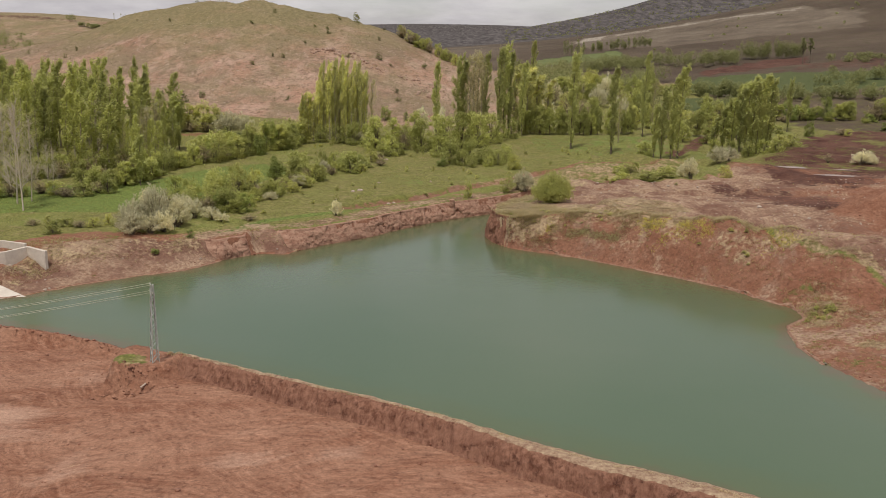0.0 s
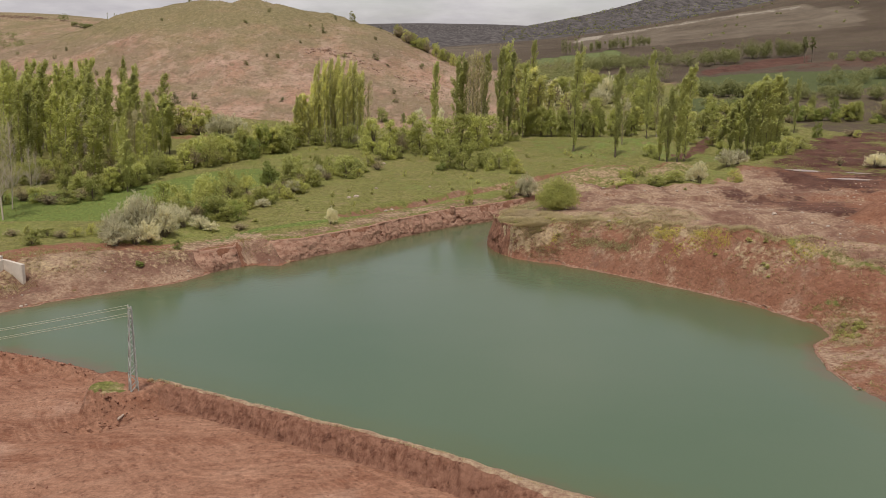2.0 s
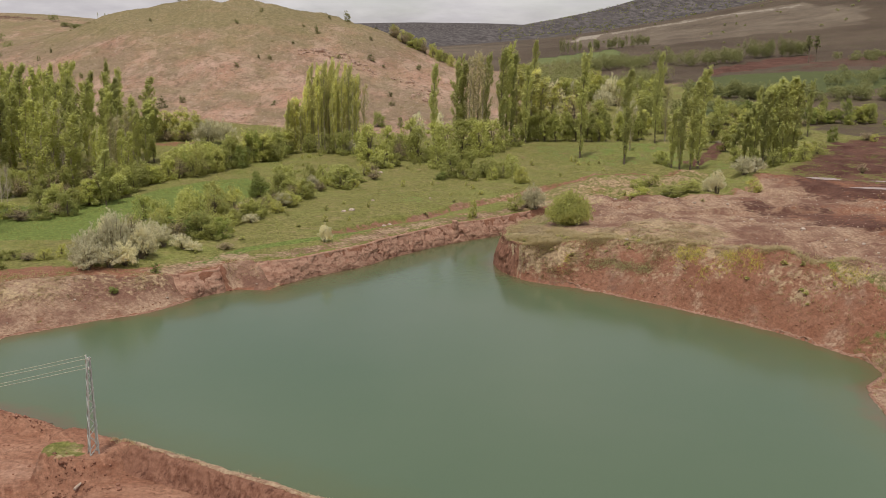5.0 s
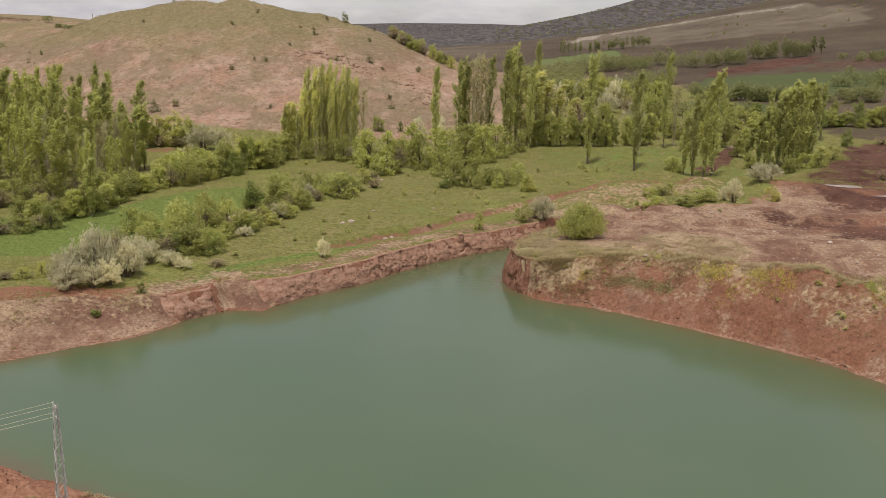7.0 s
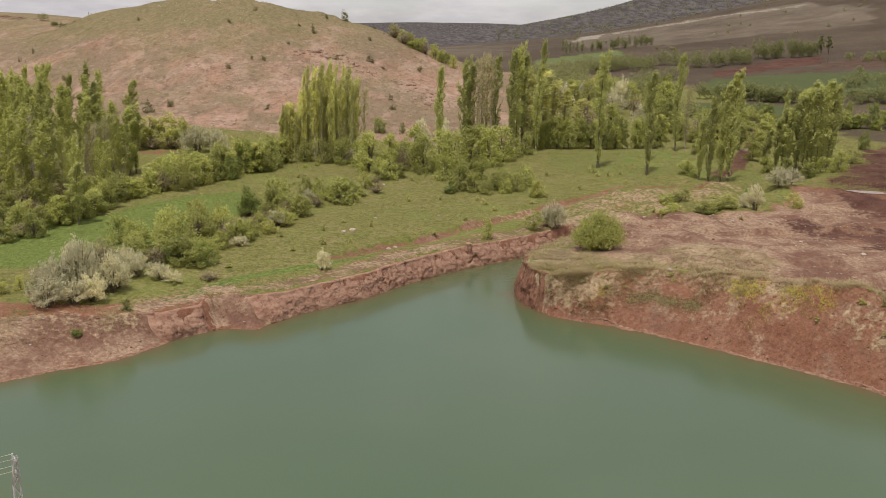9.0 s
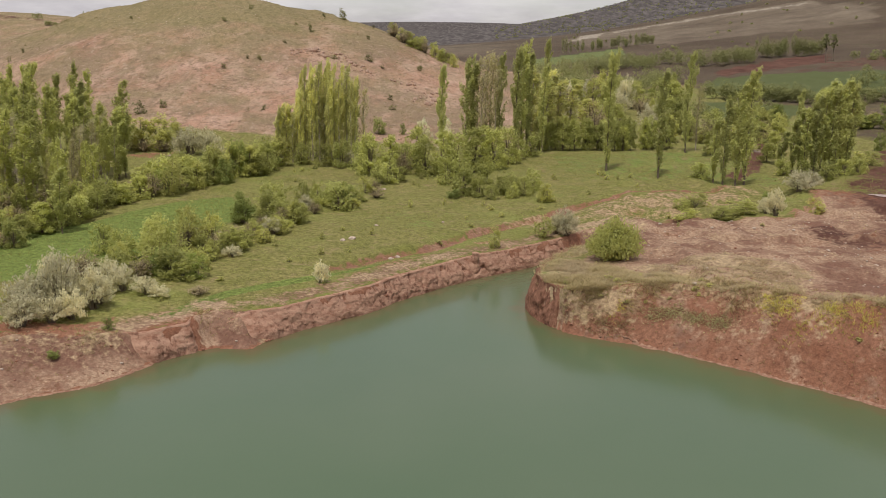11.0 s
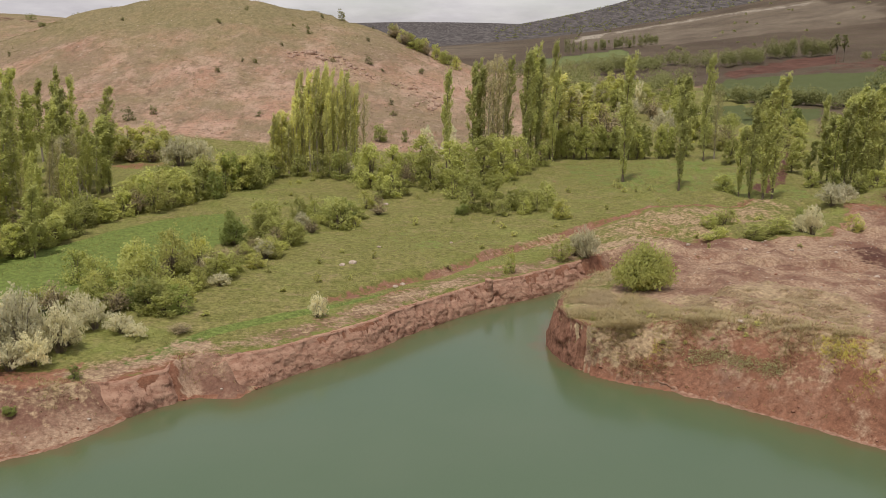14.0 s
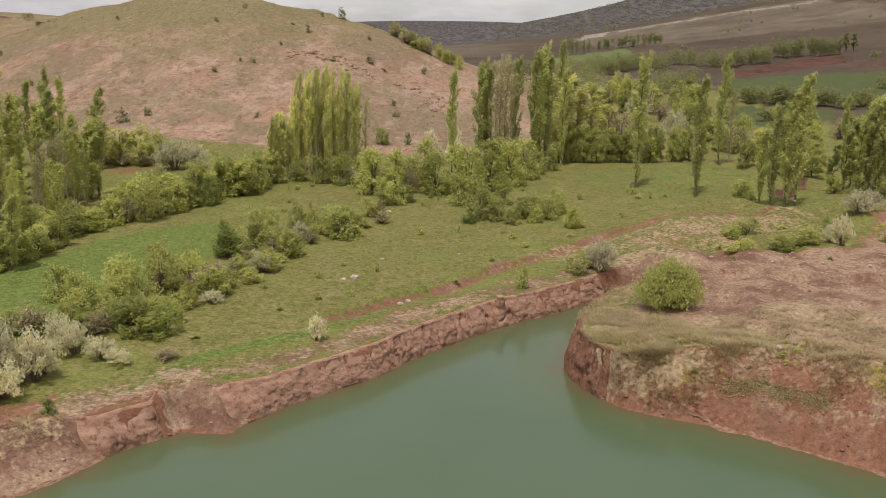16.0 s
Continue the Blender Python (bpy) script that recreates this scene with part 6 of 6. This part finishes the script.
x, y, z = sample_cover(S, near_side * (ys > 56) * (D < 26) * (0.25 + (R_ < 2.6) + 4.0 * (xs < -28.5) * (D < 1.5) + 2.0 * bell(xs, ys, -28, 81.5, 3, 2)) + 0.9 * right_side * (D < 14) * (ys < 150) + 0.6 * far_side * (W > 4) * (R_ < 1.2) + 0.25 * plain_r * (ys < 185) * (xs < 75), 7000)
tagged(part("clods", lumps(S, x, y, z, 0.10, 0.7), M_RED_STONE), "small clods of red earth", "soil", kind="stuff")
x, y, z = sample_cover(S, plain_r * (ys < 190) * (xs < 90) + 0.4 * far_side * (W > 4) * (R_ < 1.2) + hill * 0.35 * (ys < 420) * (ys > 270) * (xs > -130), 2400)
tagged(part("pebbles", lumps(S, x, y, z, 0.17, 0.7), M_STONE), "pale stones strewn over dry ground", "stones", kind="stuff")
x, y, z = sample_cover(S, smooth(5.5, 1.5, along([(-52, 366), (-46, 371), (-39, 373), (-35, 368), (-30, 361)], xs, ys)) + 0.25 * smooth(7, 2, along([(-16, 360), (-6, 350), (-9, 338)], xs, ys)), 150)
tagged(part("hill_outcrop", lumps(S, x, y, z, 0.80, 0.8), M_OUTCROP), "pale rock outcrop breaking through the hillside", "rocks", kind="stuff")


gully = np.random.default_rng(4)
x, y = gully.normal(-29.0, 1.7, 260), gully.normal(81.9, 0.7, 260)
tagged(part("broken_earth", lumps(gully, x, y, ground_height(x, y) - 0.04, 0.15, 0.45), M_DAMP), "broken blocks of damp red earth in the gully below the pole", "soil", kind="stuff")


# ---------------------------------------------------------------- far woods
def far_wood(rng, rows, size=0.85, cards=190):
    """Small distant trees, each a ragged column or dome of leaf sprays; rows: from, to, number, height, width."""
    cs = []
    for (ax, ay), (bx, by), n, h, w, deep in rows:
        for k in range(n):
            u = (k + rng.uniform()) / n
            x, y = ax + u * (bx - ax) + rng.normal() * 1.5, ay + u * (by - ay) + rng.normal() * deep
            z, hh = at_ground(x, y), h * rng.uniform(0.65, 1.15)
            d = rng.normal(size=(cards, 3))
            d /= np.linalg.norm(d, axis=1)[:, None]
            d *= rng.uniform(0.4, 1.0, (cards, 1))
            cs.append(np.array([x, y, z + hh * 0.52]) + d * np.array([w * 0.5, w * 0.5, hh * 0.5]))
    cs = np.concatenate(cs)
    return mesh_from("far_wood", *leaf_cards(rng, cs, size))


tagged(part("far_woods", far_wood(S, [((84, 741), (101, 759), 5, 12, 3, 1), ((108, 770), (160, 780), 24, 9, 3.4, 2), ((100, 622), (118, 596), 14, 8, 7, 4), ((123, 606), (140, 566), 14, 9, 7, 5), ((143, 566), (168, 568), 20, 9.5, 6, 5),
                                      ((176, 592), (212, 592), 34, 11, 4, 3), ((101, 418), (111, 396), 16, 6.5, 6, 2), ((111, 396), (126, 384), 18, 6.5, 6, 2), ((126, 384), (170, 372), 26, 6, 6, 4), ((60, 420), (105, 495), 30, 8, 8, 14), ((80, 590), (118, 600), 20, 8, 8, 10),
                                      ((60, 560), (100, 620), 24, 9, 8, 14), ((30, 470), (70, 540), 26, 9, 8, 14), ((70, 352), (100, 348), 8, 5, 6, 6), ((-335, 700), (-290, 660), 14, 9, 9, 12), ((160, 420), (210, 440), 18, 6, 6, 12), ((30, 380), (60, 440), 26, 10, 8, 16),
                                      ((212, 545), (250, 560), 10, 5, 6, 6), ((-314, 790), (-310, 792), 2, 6, 7, 1), ((-296, 770), (-276, 765), 9, 4, 5, 2)], 0.55, 260), M_FAR),
       "distant rows of poplars and field trees", "trees", kind="stuff")
specks = []
for k in range(110):
    y = S.uniform(650, 1500)
    x = S.uniform(0.12, 0.5) * y
    specks.append(((x, y), (x + 4, y + 4), 1, S.uniform(1.5, 3), S.uniform(2, 4), 1))
for k in range(900):
    y = S.uniform(1350, 1750)
    x = S.uniform(0.05, 0.55) * y
    specks.append(((x, y), (x + 4, y + 4), 1, S.uniform(1.2, 2.6), S.uniform(2, 4.5), 1))
tagged(part("upland_scrub", far_wood(S, specks, 0.8, 36), M_FAR), "dark scrub dotted over the far slopes", "shrubs", kind="stuff")


# ---------------------------------------------------------------- lattice pole and its wires
def bar(bm, a, b, w):
    """A square-section bar from a to b."""
    a, b = Vector(a), Vector(b)
    m = Matrix.Translation((a + b) / 2) @ (b - a).to_track_quat("Z", "Y").to_matrix().to_4x4() @ Matrix.Diagonal((w, w, (b - a).length, 1))
    bmesh.ops.create_cube(bm, size=1.0, matrix=m)


def one_bar(a, b, w):
    bm = bmesh.new()
    bar(bm, a, b, w)
    return bm


def angle_iron(a, b, w, inward):
    """An L-section leg whose two flanges point inward."""
    bm = bmesh.new()
    a, b = Vector(a), Vector(b)
    ix, iy = inward
    bar(bm, a + Vector((ix * w / 2, 0, 0)), b + Vector((ix * w / 2, 0, 0)), 0.03)
    for p, q, dx, dy in ((a, b, w, 0.0), (a, b, 0.0, w)):
        v = [bm.verts.new(p), bm.verts.new(q), bm.verts.new(q + Vector((ix * dx, iy * dy, 0))), bm.verts.new(p + Vector((ix * dx, iy * dy, 0)))]
        bm.faces.new(v)
    return bm


POLE_X, POLE_Y, POLE_H = -27.25, 84.05, 7.5
WIRE_WAY = Vector((-0.84, -0.54, 0)).normalized()
pole = tagged(new("lattice_pole"), "grey galvanised steel lattice power pole on the shore", "utility pole")
pole.matrix_basis = pose(POLE_X, POLE_Y, at_ground(POLE_X, POLE_Y) - 0.05, 0, -1.0, math.degrees(math.atan2(WIRE_WAY.y, WIRE_WAY.x)))


def half(z):
    return 0.36 - 0.22 * z / POLE_H


for sx in (-1, 1):
    for sy in (-1, 1):
        part("leg", angle_iron((sx * half(0), sy * half(0), -0.3), (sx * half(POLE_H), sy * half(POLE_H), POLE_H), 0.085, (-sx, -sy)), M_STEEL, pole)
levels = [POLE_H * (1 - (1 - k / 11) ** 1.15) for k in range(12)]
for k in range(11):
    a, b = levels[k], levels[k + 1]
    for s in (-1, 1):
        t = 1 if k % 2 else -1
        part("brace", one_bar((-t * half(a), s * half(a), a), (t * half(b), s * half(b), b), 0.048), M_STEEL, pole)
        part("brace", one_bar((s * half(a), t * half(a), a), (s * half(b), -t * half(b), b), 0.048), M_STEEL, pole)
for z in (POLE_H - 0.12, POLE_H - 0.82):
    arm = part("crossarm", one_bar((0, -0.42, z), (0, 0.42, z), 0.07), M_STEEL, pole)
    for s in (-1, 1):
        bm = bmesh.new()
        for q, (r, dz) in enumerate(((0.03, 0.02), (0.06, 0.08), (0.045, 0.13), (0.06, 0.18))):
            bmesh.ops.create_cone(bm, cap_ends=True, segments=10, radius1=r, radius2=r * 0.8, depth=0.05, matrix=Matrix.Translation((0.06, s * 0.38, z + dz)))
        part("insulator", bm, M_GLASS_INS, arm, "pale porcelain insulator")
line = tagged(new("power_line"), "thin pale wires leaving the lattice pole", "cable")
line.matrix_basis = pole.matrix_basis.copy()
for z in (POLE_H - 0.12, POLE_H - 0.82):
    for s in (-1, 1):
        pts = [(0.06 + 46 * u, s * (0.38 - 0.26 * min(1, 2.5 * u)), z + 0.16 - 4 * 0.75 * u * (1 - u) - 0.6 * u) for u in np.linspace(0, 1, 15)]
        part("wire", tubes([(pts, [0.024] * 15)], 5), M_WIRE, line)


# ---------------------------------------------------------------- concrete inlet works
def slab(points, thick, bevel=0.03):
    """An upright wall along points (x, y, base, top), with thickness."""
    bm = bmesh.new()
    rows_ = []
    n = len(points)
    for k, (x, y, lo, hi) in enumerate(points):
        a, b = points[max(k - 1, 0)], points[min(k + 1, n - 1)]
        t = Vector((b[0] - a[0], b[1] - a[1], 0)).normalized()
        o = Vector((-t.y, t.x, 0)) * thick / 2
        rows_.append([bm.verts.new((x + o.x, y + o.y, lo)), bm.verts.new((x - o.x, y - o.y, lo)), bm.verts.new((x - o.x, y - o.y, hi)), bm.verts.new((x + o.x, y + o.y, hi))])
    for p, q in zip(rows_[:-1], rows_[1:]):
        for k in range(4):
            bm.faces.new((p[k], p[(k + 1) % 4], q[(k + 1) % 4], q[k]))
    bm.faces.new(rows_[0][::-1])
    bm.faces.new(rows_[-1])
    bmesh.ops.recalc_face_normals(bm, faces=bm.faces)
    bmesh.ops.bevel(bm, geom=[e for e in bm.edges if e.is_manifold], offset=bevel, segments=1, affect="EDGES")
    return bm


inlet = tagged(new("concrete_headwall"), "pale concrete headwall with wing walls half buried in earth", "wall")
inlet.matrix_basis = pose(0, 0, 0)
part("front_wall", slab([(-66, 117.5, -0.5, 3.4), (-58.4, 121.0, -0.5, 3.5), (-56.4, 123.6, 0.3, 3.7)], 0.45), M_CONCRETE, inlet)
part("wing_wall", slab([(-56.3, 123.4, 0.0, 3.7), (-53.2, 121.6, -0.2, 3.5)], 0.45), M_CONCRETE, inlet)
part("back_wall", slab([(-66, 124.5, 0.5, 4.0), (-60.8, 125.5, 0.5, 4.05), (-57.0, 124.2, 0.5, 3.95)], 0.4), M_CONCRETE, inlet)
apron = bmesh.new()
top = [apron.verts.new(p) for p in ((-66, 118.5, 1.6), (-56.5, 114.6, 0.75), (-51.4, 111.4, -0.05), (-53.5, 108.2, -0.12), (-66, 110.0, 0.35))]
low = [apron.verts.new((v.co.x, v.co.y, v.co.z - 0.5)) for v in top]
apron.faces.new(top), apron.faces.new(low[::-1])
for k in range(5):
    apron.faces.new((top[k], low[k], low[(k + 1) % 5], top[(k + 1) % 5]))
bmesh.ops.recalc_face_normals(apron, faces=apron.faces)
tagged(part("concrete_apron", apron, M_CONCRETE), "pale concrete apron sloping into the water", "concrete slab")


# ---------------------------------------------------------------- loose stones and puddles
def boulder(rng, size, flat):
    bm = bmesh.new()
    bmesh.ops.create_icosphere(bm, subdivisions=2, radius=size / 2)
    for v in bm.verts:
        v.co *= 1 + 0.32 * noise.noise(v.co * (2.2 / size) + Vector((rng.uniform(0, 50), 0, 0)))
        v.co.z *= flat
    return bm


stone_rng = random.Random(3)
for x, y, s, label in ((14.0, 178.2, 0.9, "white rock at the head of the inlet"), (14.5, 178.9, 0.8, "white rock at the head of the inlet"), (12.4, 176.4, 0.45, "white rock at the head of the inlet"),
                       (-18.0, 173.0, 0.8, "pale flat rock in the meadow"), (-16.8, 174.2, 1.0, "pale flat rock in the meadow"), (-11.0, 166.6, 0.7, "pale flat rock in the meadow"), (-10.2, 167.8, 0.7, "pale flat rock in the meadow"), (-14.0, 183.0, 0.6, "pale flat rock in the meadow"),
                       (-4.0, 186.0, 0.5, "pale flat rock in the meadow"), (47.0, 166.0, 0.7, "white stone on the dry plain"), (55.0, 154.0, 0.7, "white stone on the dry plain"), (46.0, 176.0, 0.5, "white stone on the dry plain"), (51.0, 155.0, 0.8, "white stone on the dry plain"), (48.5, 155.2, 0.6, "white stone on the dry plain"),
                       (-14.6, 212.0, 0.9, "pale flat rock in the meadow"), (-59.5, 246.0, 0.8, "pale rock below the hill"), (-62.5, 246.5, 0.7, "pale rock below the hill")):
    ob = tagged(part("stone", boulder(stone_rng, s, 0.6), M_STONE), label, "stone", "pale loose stones")
    ob.matrix_basis = pose(x, y, at_ground(x, y) + 0.08 * s, 0, 0, stone_rng.uniform(0, 360))
log = bmesh.new()
bmesh.ops.create_cone(log, cap_ends=True, segments=9, radius1=0.11, radius2=0.08, depth=1.1)
bmesh.ops.transform(log, matrix=pose(0, 0, 0, 0, 90, 0), verts=log.verts)
for v in log.verts:
    v.co.z += 0.05 * math.sin(4 * v.co.x)
ob = tagged(part("concrete_stub", log, M_STONE), "pale broken concrete stub lying in the gully below the pole", "debris")
ob.matrix_basis = pose(-27.64, 82.0, at_ground(-27.64, 82.0) + 0.1, 8, -12, 65)

M_PUDDLE = plain_material("puddle", (0.33, 0.225, 0.185), (0.42, 0.30, 0.25), 0.5, rough=0.22, spec=0.4, relief=0.02)
for x, y, a, b, turn in PUDDLES:
    bm = bmesh.new()
    ring = []
    for k in range(28):
        q = 2 * math.pi * k / 28
        r = 1 + 0.35 * noise.noise(Vector((math.cos(q) * 1.4 + x, math.sin(q) * 1.4, y)))
        ring.append(bm.verts.new((a * r * math.cos(q), b * r * math.sin(q), 0)))
    bm.faces.new(ring)
    ob = tagged(part("puddle", bm, M_PUDDLE), "shallow milky puddle on the mud", "puddle", "puddles on the mud", kind="structure")
    ob.matrix_basis = pose(x, y, puddle_level(x, y), 0, 0, turn)

# two slim masts on the far ridge
for x, y in ((-277.0, 792.0), (-272.0, 794.0)):
    mast = tagged(new("mast"), "slim pale mast on the distant ridge", "mast", "ridge masts")
    part("shaft", tubes([([(0, 0, -1), (0, 0, 5), (0, 0, 9)], [0.35, 0.28, 0.2])], 6), M_WIRE, mast)
    bm = bmesh.new()
    bmesh.ops.create_cone(bm, cap_ends=True, segments=8, radius1=0.5, radius2=0.35, depth=1.2, matrix=Matrix.Translation((0, 0, 9.4)))
    part("head", bm, M_WIRE, mast)
    mast.matrix_basis = pose(x, y, at_ground(x, y))
# a pillar of earth left standing in the eroded bank
bm = bmesh.new()
bmesh.ops.create_cone(bm, cap_ends=True, segments=14, radius1=0.75, radius2=0.45, depth=3.6)
bmesh.ops.subdivide_edges(bm, edges=[e for e in bm.edges if abs(e.verts[0].co.z - e.verts[1].co.z) > 1], cuts=9, use_grid_fill=True)
for v in bm.verts:
    q = noise.noise(v.co * 1.3) * 0.30 + noise.noise(v.co * 3.1) * 0.16
    v.co.x, v.co.y = v.co.x * (1 + q), v.co.y * (1 + q)
pillar = tagged(part("earth_pillar", bm, M_CLIFF), "crumbling red earth pillar standing against the eroded bank", "rock")
pillar.matrix_basis = pose(0.2, 166.9, 1.6, 3, 4, 0)
